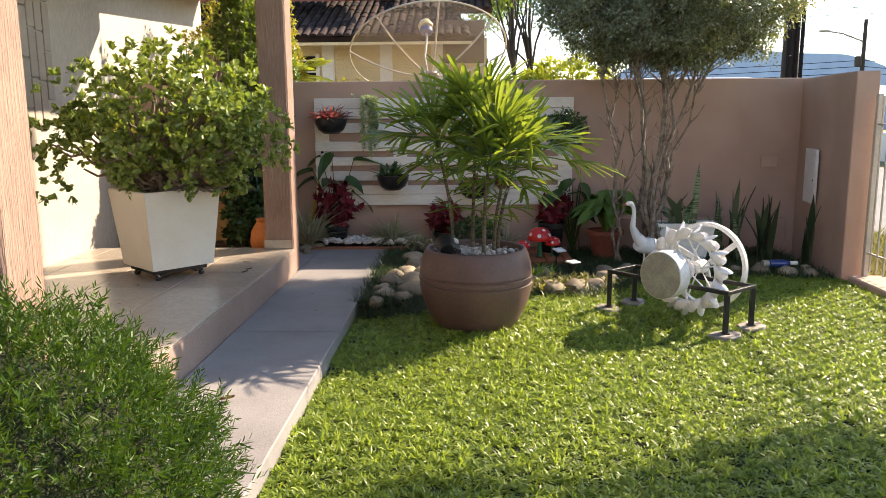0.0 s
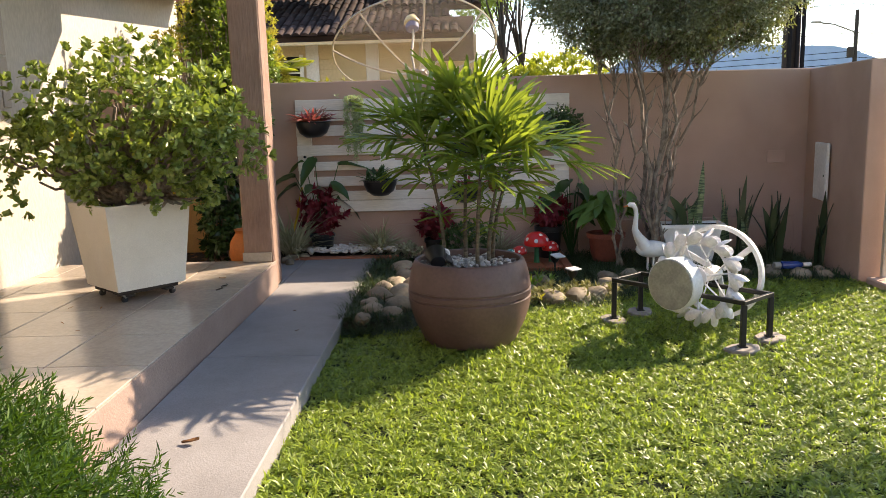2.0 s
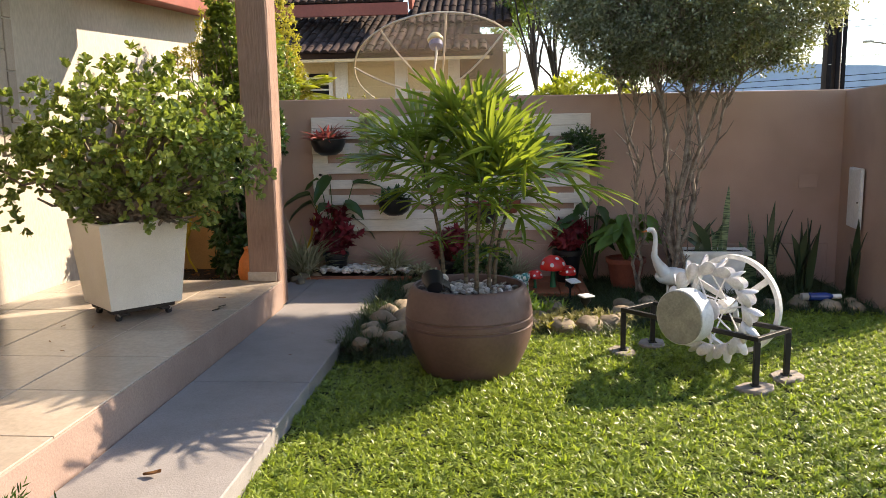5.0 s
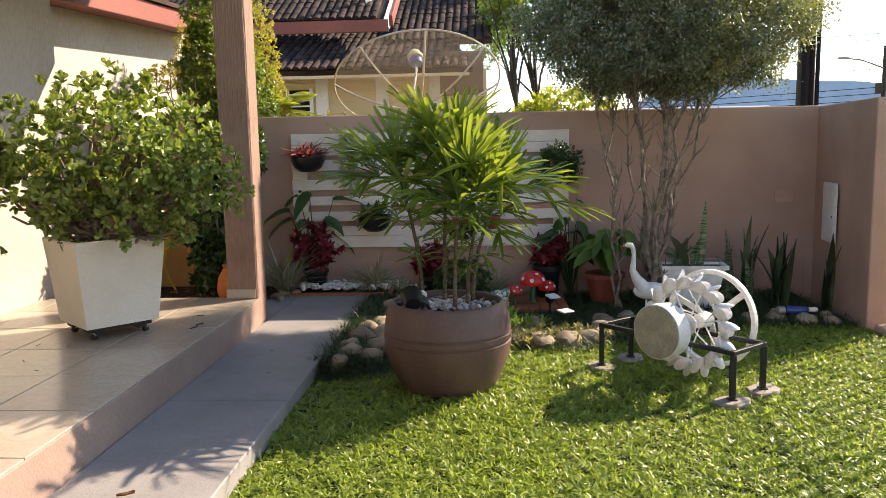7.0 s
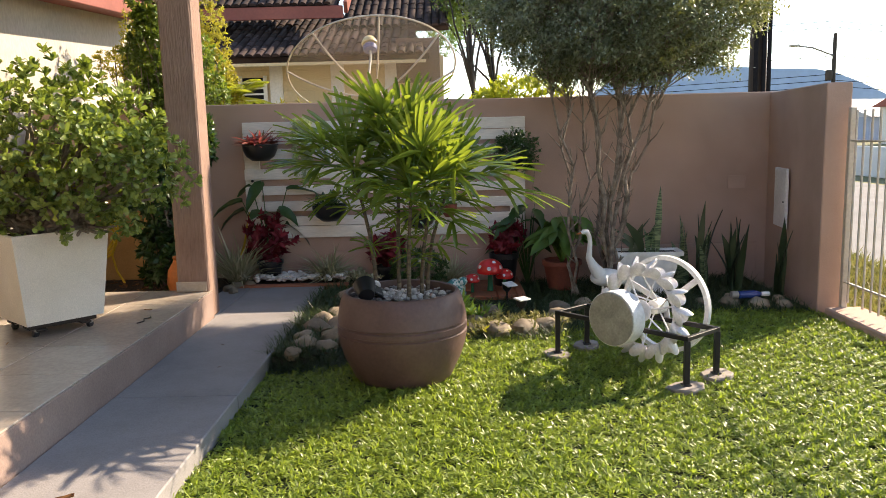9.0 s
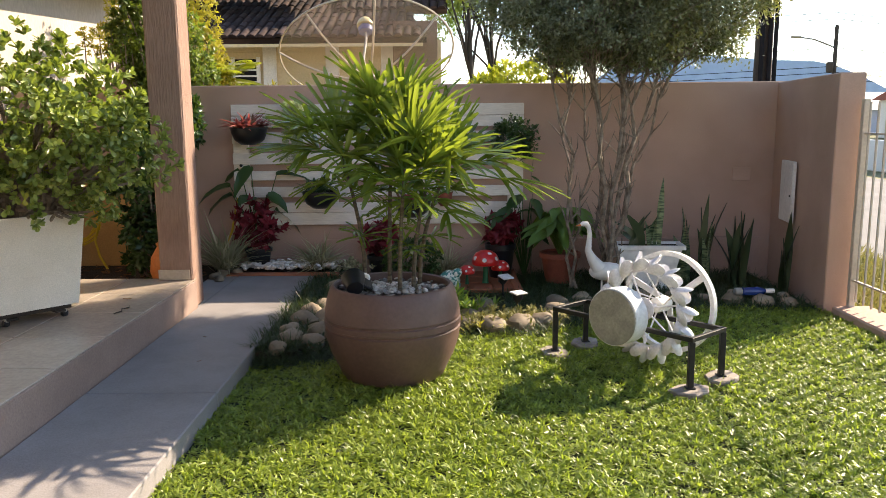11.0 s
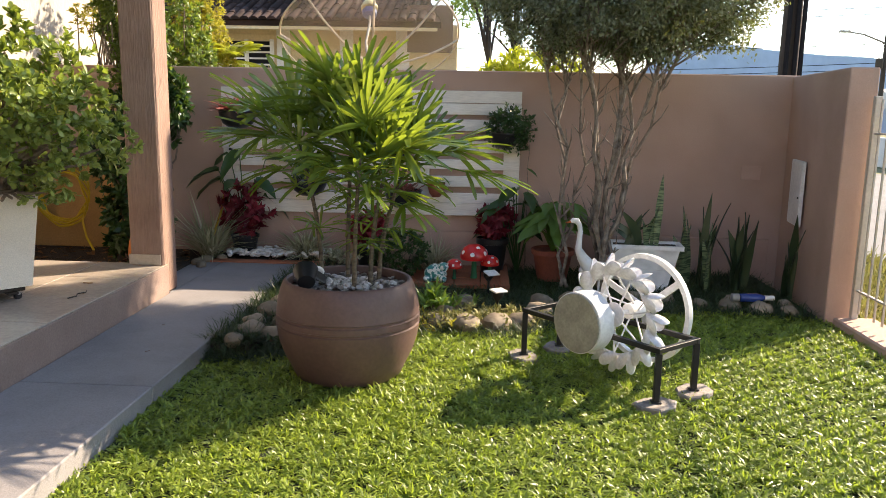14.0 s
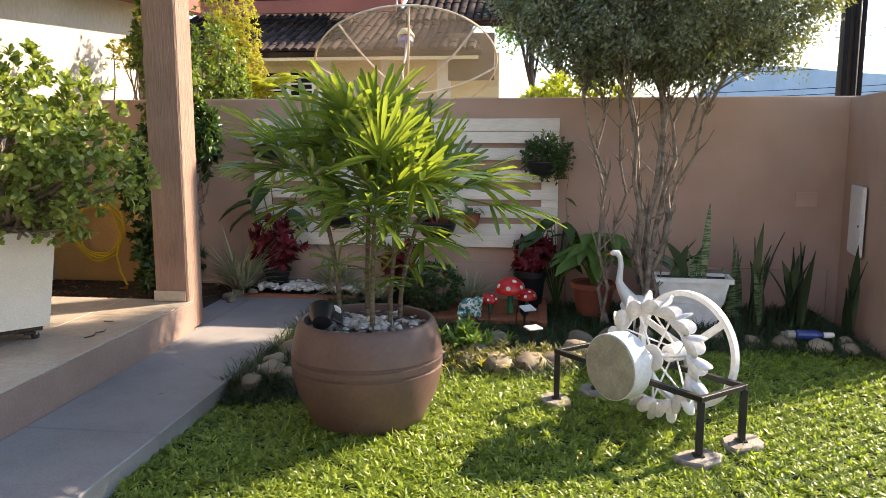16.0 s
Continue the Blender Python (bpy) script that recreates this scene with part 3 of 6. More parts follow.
def square_planter():
    b = thing("square_planter", "tapered white cement planter on a castor trolley", "planter", BOX, turn=48)
    s = Shape()
    lo, hi, z0, z1, wall = 0.224, 0.278, 0.085, BOXTOP, 0.024
    ring = lambda h, z: [(-h, -h, z), (h, -h, z), (h, h, z), (-h, h, z)]
    vs = ring(lo, z0) + ring(hi - 0.003, z1 - 0.006) + ring(hi - 0.008, z1) + ring(hi - wall, z1) + ring(hi - wall - 0.01, z1 - 0.06)
    fs = [(3, 2, 1, 0)]
    for j in range(4):
        for i in range(4):
            k = (i + 1) % 4
            fs.append((j * 4 + i, j * 4 + k, j * 4 + 4 + k, j * 4 + 4 + i))
    fs.append((16, 17, 18, 19))
    solid("body", s.add(vs, fs), WHITEBOX, b)
    solid("soil", Shape().box(-0.25, 0.25, -0.25, 0.25, z1 - 0.06, z1 - 0.035, 0.01), SOIL, b, "dark soil")
    for y in (-0.13, 0.13):
        solid("trolley_board", Shape().box(-0.20, 0.20, y - 0.045, y + 0.045, 0.052, 0.083, 0.004), DARKWOOD, b, "grey worn wooden board")
    for x in (-0.13, 0.13):
        solid("trolley_rail", Shape().box(x - 0.03, x + 0.03, -0.19, 0.19, 0.038, 0.0515, 0.003), DARKWOOD, b)
    for x in (-0.16, 0.16):
        for y in (-0.16, 0.16):
            w = solid("castor", Shape().lathe([(0.008, -0.012), (0.021, -0.011), (0.024, -0.006), (0.024, 0.006), (0.021, 0.011), (0.008, 0.012)], 14, pose(x, y, 0.024, 90, 0, 30)), BLACKPOT, b, "black castor wheel", True)
            solid("fork", Shape().box(x - 0.012, x + 0.012, y - 0.016, y + 0.016, 0.03, 0.05, 0.003), GALV, w)


square_planter()


def rosettes(tips, outs, n, length, width, outline, spread, rng, droop=0.1, fold=0.1):
    """Tufts of leaves round many twig ends."""
    tips, outs = np.repeat(tips, n, 0), np.repeat(outs, n, 0)
    m = len(tips)
    d = unit(unit(rng.normal(size=(m, 3))) * spread + outs)
    base = tips + d * 0.004 - outs * rng.uniform(0, 0.03, (m, 1))
    face = outs + rng.normal(size=(m, 3)) * 0.35
    return leaf_arrays(base, d, face, length * rng.uniform(0.7, 1.2, m), width * rng.uniform(0.75, 1.2, m), outline, droop, fold)


def ball(n, centre, radii, rng, low=0.55, bumps=0.22, freq=2.0, seed=0.0, cut=None):
    """Points in the outer part of an uneven round crown, with the outward direction."""
    d = unit(rng.normal(size=(n, 3)))
    rad = rng.uniform(low ** 3, 1, n) ** (1 / 3)
    swell = np.array([1 + bumps * noise.noise(Vector(tuple(v * freq)) + Vector((seed, seed * 2.1, 0))) * 2 for v in d])
    p = np.asarray(centre) + d * np.asarray(radii) * (rad * swell)[:, None]
    return p, unit(d / np.asarray(radii))


def limbs(root, ends, rng, r0, r1, wob=0.06, n=6):
    """Crooked tapered branches from a root to many ends, in one shape."""
    s = Shape()
    for e in ends:
        e, a = Vector(e), Vector(root)
        pts, rad = [], []
        for i in range(7):
            t = i / 6
            q = a.lerp(e, t)
            q.z = a.z + (e.z - a.z) * (t ** 0.75)
            w = math.sin(math.pi * t) * wob
            pts.append(q + Vector(tuple(rng.normal(size=3) * w)))
            rad.append(r0 + (r1 - r0) * t ** 0.7)
        s.tube(pts, rad, n)
    return s


def jade_bush():
    rng = np.random.default_rng(4)
    b = thing("jade_bush", "spreading green jade bush growing in the white planter", "bush", (BOX[0], BOX[1], BOX[2] + BOXTOP - 0.035))
    p1, d1 = ball(1050, (0.05, -0.02, 0.53), (0.76, 0.62, 0.55), rng, 0.45, 0.16, 2.2, 1.0)
    p2, d2 = ball(160, (-0.54, -0.12, 0.36), (0.40, 0.34, 0.28), rng, 0.5, 0.2, 2.0, 4.0)
    p3, d3 = ball(280, (0.50, 0.0, 0.40), (0.45, 0.42, 0.38), rng, 0.5, 0.2, 2.0, 7.0)
    p5, d5 = ball(24, (-0.62, -0.16, 0.06), (0.22, 0.2, 0.10), rng, 0.3, 0.2, 2.0, 11.0)
    p4, d4 = ball(70, (0.12, -0.28, 0.16), (0.34, 0.2, 0.24), rng, 0.5, 0.2, 2.0, 9.0)
    p = np.concatenate([p1, p2, p3, p4, p5])
    d = np.concatenate([d1, d2, d3, d4, d5])
    keep = (p[:, 2] > -0.03) | (p[:, 0] < -0.4)
    keep &= (rng.uniform(size=len(p)) < 0.95)
    gap = np.array([noise.noise(Vector(tuple(q * 5.2))) for q in p])
    keep &= gap > np.where(p[:, 0] < -0.2, -0.08, -0.20)
    p, d = p[keep], d[keep]
    d = unit(d + np.array((0, 0, 0.45)))
    v, t = rosettes(p, d, 12, 0.047, 0.0255, ROUND, 0.95, rng, 0.10, 0.14)
    part("crown", array_mesh("crown", v, t, JADE), b)
    ends = p[rng.choice(len(p), 130, replace=False)] * 0.80
    trunk = limbs((0.0, 0.0, -0.03), ends, rng, 0.024, 0.007, 0.03)
    trunk.tube([(0, 0, -0.04), (0.02, 0, 0.15), (-0.02, 0.02, 0.36), (0.03, 0, 0.55)], [0.065, 0.055, 0.045, 0.03], 10)
    solid("trunk", trunk, BARK, b, "grey-brown knotted stems", True)
    v, t = rosettes(rng.normal(size=(14, 3)) * (0.3, 0.25, 0.12) + (0.1, -0.2, 0.45), np.tile((0.3, -0.5, 0.5), (14, 1)), 3, 0.045, 0.03, OBOVATE, 1.0, rng)
    part("dead_leaves", array_mesh("dead_leaves", v, t, GOLDLEAF), b, "few yellowed leaves")


jade_bush()


# ---- feathery bush in the foreground ----
def feather_bush():
    rng = np.random.default_rng(12)
    b = thing("feathery_bush", "rounded feathery bright green bush beside the path", "bush", (-1.57, 1.70, -0.01))
    p, d = ball(9500, (0, 0, 0.44), (0.59, 0.56, 0.51), rng, 0.82, 0.10, 5.0, 2.0)
    keep = p[:, 2] > 0.0
    p, d = p[keep], d[keep]
    d = unit(d + np.array((0, 0, 0.35)) + rng.normal(size=d.shape) * 0.35)
    n = 10
    m = len(p) * n
    stem, dirn = np.repeat(p, n, 0), np.repeat(d, n, 0)
    step = np.tile(np.linspace(0, 1, n), len(p))[:, None]
    base = stem + dirn * step * 0.06
    side = unit(np.cross(dirn, rng.normal(size=(m, 3))))
    along = unit(dirn * (0.55 + 0.5 * step) + side * 0.8)
    v, t = blade_arrays(base, along, rng.normal(size=(m, 3)), 0.025 * rng.uniform(0.6, 1.2, m), 0.0040, 0.1)
    part("foliage", array_mesh("foliage", v, t, FERN), b)
    ends = p[rng.choice(len(p), 160, replace=False)]
    solid("stems", limbs((0, 0, 0.0), ends, rng, 0.010, 0.002, 0.03, 5), BARK, b, "thin brown stems")
    # solid core in the dark turf colour, standing in for shade between the fronds
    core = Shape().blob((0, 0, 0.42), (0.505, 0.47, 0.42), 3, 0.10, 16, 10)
    solid("inner_shade", core, TURF, b, "dark core standing in for the shade inside the bush", True)


feather_bush()


# ---- clipped tree ----
def clipped_tree():
    rng = np.random.default_rng(31)
    b = thing("clipped_tree", "many-stemmed small tree clipped round, grey-green leaves", "tree", (1.35, 7.15, 0.02))
    c1, o1 = ball(1350, (0.02, 0.0, 2.38), (1.17, 1.05, 0.53), rng, 0.5, 0.09, 3.2, 3.0)
    c2, o2 = ball(950, (-0.10, 0.0, 2.92), (0.84, 0.90, 0.74), rng, 0.5, 0.09, 3.2, 6.0)
    low, lo_out = ball(240, (0.03, 0, 1.96), (0.84, 0.6, 0.17), rng, 0.3, 0.15, 3.0, 5.0)
    clump, out = np.concatenate([c1, c2, low]), np.concatenate([o1, o2, lo_out])
    thin = np.array([noise.noise(Vector(tuple(q * 3.6)) + Vector((4, 0, 9))) for q in clump])
    clump, out = clump[thin > -0.20], out[thin > -0.20]
    n = 82
    m = len(clump) * n
    base = np.repeat(clump, n, 0) + rng.normal(size=(m, 3)) * 0.046
    d = unit(np.repeat(out, n, 0) * 0.9 + rng.normal(size=(m, 3)))
    v, t = blade_arrays(base, d, rng.normal(size=(m, 3)), 0.029 * rng.uniform(0.6, 1.25, m), 0.013 * rng.uniform(0.8, 1.2, m), 0.1)
    part("crown", array_mesh("crown", v, t, TREELEAF), b)
    # stems fan out from two clumps
    lines = []
    for root, ang, k in (((-0.30, 0.12, 0.0), -0.07, 3), ((0.0, 0.16, 0.0), 0.16, 7)):
        for i in range(k):
            f = i / (k - 1) - 0.5
            top = Vector((root[0] + ang + f * (0.86 if k > 4 else 0.34), root[1] + rng.normal() * 0.2, 2.05 + rng.uniform(-0.15, 0.2)))
            r = Vector(root) + Vector((f * 0.05, rng.normal() * 0.03, 0))
            pts, rr = [], []
            for j in range(9):
                q = j / 8
                c = r.lerp(top, q)
                c.x = r.x + (top.x - r.x) * q ** 1.5
                c += Vector((rng.normal() * 0.032, rng.normal() * 0.03, 0)) * (1.2 if 0 < j < 8 else 0)
                pts.append(c)
                rr.append(((0.020 if k > 4 else 0.015) - 0.009 * q) * rng.uniform(0.75, 1.25))
            sh = Shape().tube(pts, rr, 7)
            lines.append(pts)
            for j in (1, 2, 2, 2, 3, 3, 3, 4, 4, 4, 4, 5, 5, 5, 5, 6, 6, 6, 6, 6, 7, 7, 7, 7, 7, 8, 8):
                if rng.uniform() < 0.75:
                    side = pts[j] + Vector((rng.normal() * 0.07, rng.normal() * 0.07, rng.uniform(0.06, 0.26)))
                    sh.tube([pts[j], pts[j].lerp(side, 0.5) + Vector((0.01, 0, -0.01)), side], [0.0075, 0.0055, 0.0025], 5)
            stem = solid("trunk", sh, BARK, b, smooth=True)
    ends = clump[rng.choice(len(clump), 380, replace=False)]
    tw = Shape()
    for e in ends:
        e = Vector(e)
        line = min(rng.permutation(len(lines))[:4], key=lambda q: (lines[q][6] - e).length)
        j = int(rng.integers(6, 8))
        foot = lines[line][j].lerp(lines[line][j + 1], rng.uniform())
        mid = foot.lerp(e, 0.5) + Vector(tuple(rng.normal(size=3) * 0.05))
        tw.tube([foot, mid, e], [0.0048, 0.0036, 0.0016], 5)
    tagged(solid("twig_mass", tw, BARK, b, "fine grey-brown twigs"), kind="stuff")


clipped_tree()


# ---- slatted pallet and what hangs on it ----
pal = thing("pallet", "white painted timber pallet hung on the taupe wall", "pallet", (-1.93, 8.0, 0.0))
for z0, z1 in ((1.462, 1.565), (1.36, 1.456), (1.217, 1.317), (1.03, 1.13), (0.885, 0.97), (0.73, 0.825), (0.592, 0.68), (0.475, 0.586)):
    solid("slat", Shape().box(0.0, 2.63, -0.011, 0.011, z0, z1, 0.003, pose(0, 0, 0, 0, random.uniform(-0.12, 0.12), 0)), SLAT, pal)
for x in (0.0, 0.80, 1.70, 2.49):
    solid("stringer", Shape().box(x, x + 0.14, 0.012, 0.048, 0.485, 1.555, 0.003), SLAT, pal)


def bowl(x, z, name, label, plant_label, r=0.16, mat=BLACKPOT, y=7.82, depth=None):
    depth = depth or r * 0.85
    b = thing(name, label, "plant pot", (x, y, z), "pots on the pallet")
    prof = [(r * 0.45, -depth), (r * 0.8, -depth * 0.7), (r * 0.97, -depth * 0.25), (r, 0.0), (r * 1.05, 0.006), (r * 1.05, 0.014), (r * 0.97, 0.014), (r * 0.93, -0.01)]
    solid("bowl", Shape().lathe(prof, 28), mat, b, smooth=True)
    solid("soil", Shape().lathe([(r * 0.9, -0.02), (r * 0.92, -0.012), (r * 0.1, -0.006)], 20), SOIL, b)
    solid("hook", Shape().tube([(0, r * 0.98, 0.0), (0, 7.988 - y, 0.015), (0, 7.988 - y, 0.05)], 0.004, 6), BLACKIRON, b)
    return b


def tuft(name, label, category, at, n, length, width, mat, spread=0.9, outline=LANCE, droop=0.35, up=0.7, seed=0, radius=0.05, fold=0.15):
    """A plant of leaves that rise from one root."""
    rng = np.random.default_rng(100 + seed)
    b = thing(name, label, category, at)
    base = rng.normal(size=(n, 3)) * (radius, radius, 0.006)
    base[:, 2] = np.abs(base[:, 2]) - 0.004
    d = unit(np.concatenate([rng.normal(size=(n, 2)) * spread, np.full((n, 1), up) + rng.uniform(0, 0.6, (n, 1))], 1))
    v, t = leaf_arrays(base, d, np.tile((0, 0, 1.0), (n, 1)) + rng.normal(size=(n, 3)) * 0.25, length * rng.uniform(0.55, 1.1, n), width * rng.uniform(0.8, 1.15, n), outline, droop, fold)
    part("leaves", array_mesh("leaves", v, t, mat), b)
    sh = Shape()
    for k in range(0, n, max(1, n // 6)):
        q = Vector(tuple(base[k]))
        sh.tube([q - Vector((0, 0, 0.02)), q + Vector(tuple(d[k])) * length * 0.25], [0.004, 0.002], 5)
    solid("stem", sh, mat, b)
    return b


bowl(-1.73, 1.35, "hanging_bowl", "black plastic half bowl hung on the pallet", "")
tuft("bromeliad", "red and green bromeliad in a hanging black bowl", "plant", (-1.73, 7.82, 1.35), 130, 0.21, 0.03, PINKLEAF, 1.0, LANCE, 0.35, 0.5, 1)
bowl(-1.12, 0.785, "hanging_bowl", "black plastic half bowl hung low on the pallet", "")
tuft("small_succulent", "small dark green succulent in a black bowl", "plant", (-1.12, 7.82, 0.785), 46, 0.16, 0.03, DARKLEAF, 0.8, OBOVATE, 0.2, 0.7, 2)
bowl(-0.34, 1.12, "hanging_bowl", "black plastic half bowl behind the palm", "")
tuft("trailing_herb", "green trailing herb in a black bowl", "plant", (-0.34, 7.82, 1.12), 60, 0.14, 0.022, BROADLEAF, 1.0, LANCE, 0.5, 0.4, 3)
bowl(-0.30, 0.70, "hanging_bowl", "black plastic half bowl behind the palm", "")
tuft("orange_flower", "small plant with orange flowers in a black bowl", "plant", (-0.30, 7.82, 0.70), 36, 0.12, 0.03, PINKLEAF, 0.8, OBOVATE, 0.2, 0.8, 4)
bowl(-0.02, 0.76, "terracotta_pot", "small terracotta pot fixed to the pallet", "", 0.075, TERRACOTTA, 7.90, 0.11)
tuft("green_seedling", "small green seedling in a terracotta pot", "plant", (-0.02, 7.90, 0.76), 26, 0.11, 0.02, BROADLEAF, 0.9, LANCE, 0.4, 0.6, 5)
bowl(0.56, 1.20, "hanging_bowl", "black plastic half bowl with a fern", "", 0.13)
fr_rng = np.random.default_rng(41)
fern = thing("maidenhair_fern", "bushy fine-leaved dark green fern in a hanging bowl", "fern", (0.56, 7.82, 1.20))
fp, fd = ball(420, (0.04, 0, 0.05), (0.22, 0.13, 0.19), fr_rng, 0.4, 0.2, 3.0, 2.0)
v, t = rosettes(fp, unit(fd + (0, 0, -0.3)), 9, 0.026, 0.011, OBOVATE, 1.0, fr_rng, 0.2, 0.1)
part("leaves", array_mesh("leaves", v, t, DARKLEAF), fern)
solid("stem", limbs((0, 0, -0.02), fp[::14], fr_rng, 0.003, 0.0015, 0.02, 5), BARK, fern)


def burro_tail():
    rng = np.random.default_rng(5)
    pot_ = bowl(-1.345, 1.55, "hanging_bowl", "small grey pot hung at the pallet's top slat", "", 0.075, GALV, 7.92)
    b = thing("burro_tail", "pale green trailing sedum hanging down the pallet", "plant", (-1.345, 7.88, 1.56))
    for k in range(22):
        x = rng.uniform(-0.085, 0.085)
        ln = rng.uniform(0.35, 0.64) * (1 - abs(x) * 3)
        n = int(ln / 0.0075)
        z = -np.linspace(0, ln, n)
        base = np.stack([x + rng.normal(size=n) * 0.006 + 0.25 * x * -z, -0.045 + rng.normal(size=n) * 0.006 - 0.02 * rng.uniform(), z + 0.01], 1)
        d = unit(rng.normal(size=(n, 3)) + (0, -0.5, -0.6))
        v, t = leaf_arrays(base, d, rng.normal(size=(n, 3)), 0.026, 0.014, OBOVATE, 0.1, 0.3)
        part("strand", array_mesh("strand", v, t, SEDUM), b)
    v, t = rosettes(rng.normal(size=(30, 3)) * (0.05, 0.03, 0.015), np.tile((0, -0.2, 1.0), (30, 1)), 6, 0.03, 0.014, OBOVATE, 0.9, rng)
    part("crown", array_mesh("crown", v, t, SEDUM), b)


burro_tail()

# ---- strip bed under the pallet ----
edging = setting("edging", Shape().box(-2.055, -0.95, 7.55, 7.655, 0.02, 0.100, 0.004).box(0.55, 0.62, 7.15, 8.0, -0.02, 0.045, 0.004).mesh("edging", BRICKTILE), "terracotta tile edging of the bed", "edging")
setting("bed_soil", Shape().box(-1.90, -1.15, 7.656, 8.048, -0.1, 0.088).mesh("bed_soil", SOIL), "dark soil of the strip bed", "soil")
setting("corner_bed", Shape().box(-2.055, -1.905, 7.656, 8.048, -0.1, 0.092).mesh("corner_bed", SOIL), "dark soil in the corner by the path", "soil")
setting("path_end", Shape().box(-2.055, -1.825, 6.455, 7.598, -0.11, 0.086, 0.004).mesh("path_end", CONCRETE), "concrete path end behind the porch", "path")
setting("side_bed", Shape().box(-3.895, -2.06, 6.455, 8.028, -0.1, 0.10).mesh("side_bed", SOIL), "dark soil bed behind the porch", "soil")
white_bed = thing("white_pebble_bed", "bed of loose white pebbles", "pebbles", (-1.45, 7.84, 0.112))
pebbles("pebble", 280, lambda r: (r.uniform(-0.36, 0.47), r.uniform(-0.178, 0.10), 0.016 + r.uniform(0, 0.034)), 0.025, PEBBLE_W, white_bed, 44)
setting("border_soil", Shape().box(-1.158, -0.93, 5.38, 7.548, -0.1, 0.062, 0.01).mesh("border_soil", SOIL), "dark raised soil between the path and the stones", "soil")


def round_pot(name, label, at, r, h, mat, taper=0.75, group=""):
    b = thing(name, label, "plant pot", at, group)
    prof = [(r * taper * 0.96, 0), (r * taper, 0.006), (r * 0.97, h * 0.82), (r * 0.98, h * 0.83), (r * 1.07, h * 0.84), (r * 1.08, h * 0.99), (r * 1.05, h), (r * 0.98, h), (r * 0.95, h * 0.93)]
    solid("body", Shape().lathe(prof, 32), mat, b, smooth=True)
    solid("soil", Shape().lathe([(r * 0.93, h * 0.86), (r * 0.945, h * 0.91), (r * 0.1, h * 0.93)], 20), SOIL, b)
    return b


def coleus(at, seed, size=0.24, label="crimson coleus in a black pot"):
    rng = np.random.default_rng(seed)
    b = thing("coleus", label, "plant", at)
    p, d = ball(46, (0, 0, size * 0.75), (size * 0.72, size * 0.6, size * 0.72), rng, 0.4, 0.15, 2.0, seed)
    d = unit(d + np.array((0, 0, 0.3)))
    v, t = rosettes(p, d, 8, 0.085, 0.042, HEART, 1.0, rng, 0.35, 0.12)
    part("leaves", array_mesh("leaves", v, t, COLEUS), b)
    solid("stems", limbs((0, 0, -0.015), p[::3], rng, 0.006, 0.003, 0.015, 5), COLEUS, b)


round_pot("black_pot", "round black plastic pot on white pebbles", (-1.70, 7.84, 0.10), 0.115, 0.19, BLACKPOT)
coleus((-1.70, 7.84, 0.275), 3, 0.30, "crimson coleus bush in a black plastic pot")
round_pot("black_pot", "round black plastic pot behind the palm", (-0.60, 7.82, 0.02), 0.11, 0.2, BLACKPOT)
coleus((-0.60, 7.82, 0.205), 6, 0.22, "crimson coleus bush in a black pot by the wall")
round_pot("black_pot", "tall black plastic pot behind the toadstool", (0.48, 7.80, 0.02), 0.13, 0.30, BLACKPOT)
coleus((0.50, 7.80, 0.30), 8, 0.21, "dark crimson coleus bush above the toadstool")


def broad_plant(at, n, size, label, mat=BROADLEAF, seed=0, height=0.4, name="broadleaf_plant"):
    """Large soft leaves, each on its own stalk."""
    r = random.Random(seed)
    b = thing(name, label, "plant", at)
    for i in range(n):
        a, tilt = i * 2.4 + r.uniform(-0.3, 0.3), r.uniform(0.25, 1.0)
        h = height * r.uniform(0.45, 1.0)
        top = Vector((math.cos(a) * tilt * size * 0.8, math.sin(a) * tilt * size * 0.7, h))
        d = Vector((math.cos(a), math.sin(a), r.uniform(-0.5, 0.15)))
        v, t = leaf_arrays([tuple(top)], [tuple(d)], [(r.uniform(-0.3, 0.3), -0.3, 1)], size * r.uniform(0.8, 1.15), size * r.uniform(0.42, 0.55), ((0, 0.1), (0.12, 0.42), (0.4, 0.5), (0.75, 0.3), (1.0, 0.0)), r.uniform(0.2, 0.5), 0.2)
        lf = part("leaf", array_mesh("leaf", v, t, mat, True), b)
        solid("stalk", Shape().tube([(0, 0, -0.02), top * 0.5 + Vector((0, 0, 0.03)), top], [0.006, 0.005, 0.004], 6), mat, lf)
    return b


broad_plant((-1.72, 7.93, 0.28), 10, 0.29, "dark broad-leaved plant behind the coleus", DARKLEAF, 5, 0.74, "dark_leaved_plant")
round_pot("terracotta_pot", "terracotta plastic pot on the bed by the wall", (0.98, 7.56, 0.02), 0.165, 0.26, TERRACOTTA)
broad_plant((0.98, 7.56, 0.265), 54, 0.22, "pale green broad-leaved plant in a terracotta pot", BROADLEAF, 9, 0.40)
broad_plant((0.70, 7.83, 0.02), 18, 0.24, "tall green leafy plant against the pallet", DARKLEAF, 15, 0.78, "tall_leafy_plant")
tuft("spider_plant", "pale striped spider plant on the pebbles", "plant", (-1.16, 7.80, 0.10), 210, 0.34, 0.015, STRAW, 0.8, BLADE, 0.55, 1.0, 11, 0.03)
tuft("spider_plant", "pale striped spider plant beside the porch end", "plant", (-1.98, 7.74, 0.095), 190, 0.52, 0.014, STRAW, 0.7, BLADE, 0.5, 1.1, 12, 0.03)
tuft("spider_plant", "pale striped spider plant by the frog figure", "plant", (-0.02, 7.74, 0.03), 170, 0.36, 0.011, STRAW, 0.7, BLADE, 0.45, 1.1, 13, 0.03)


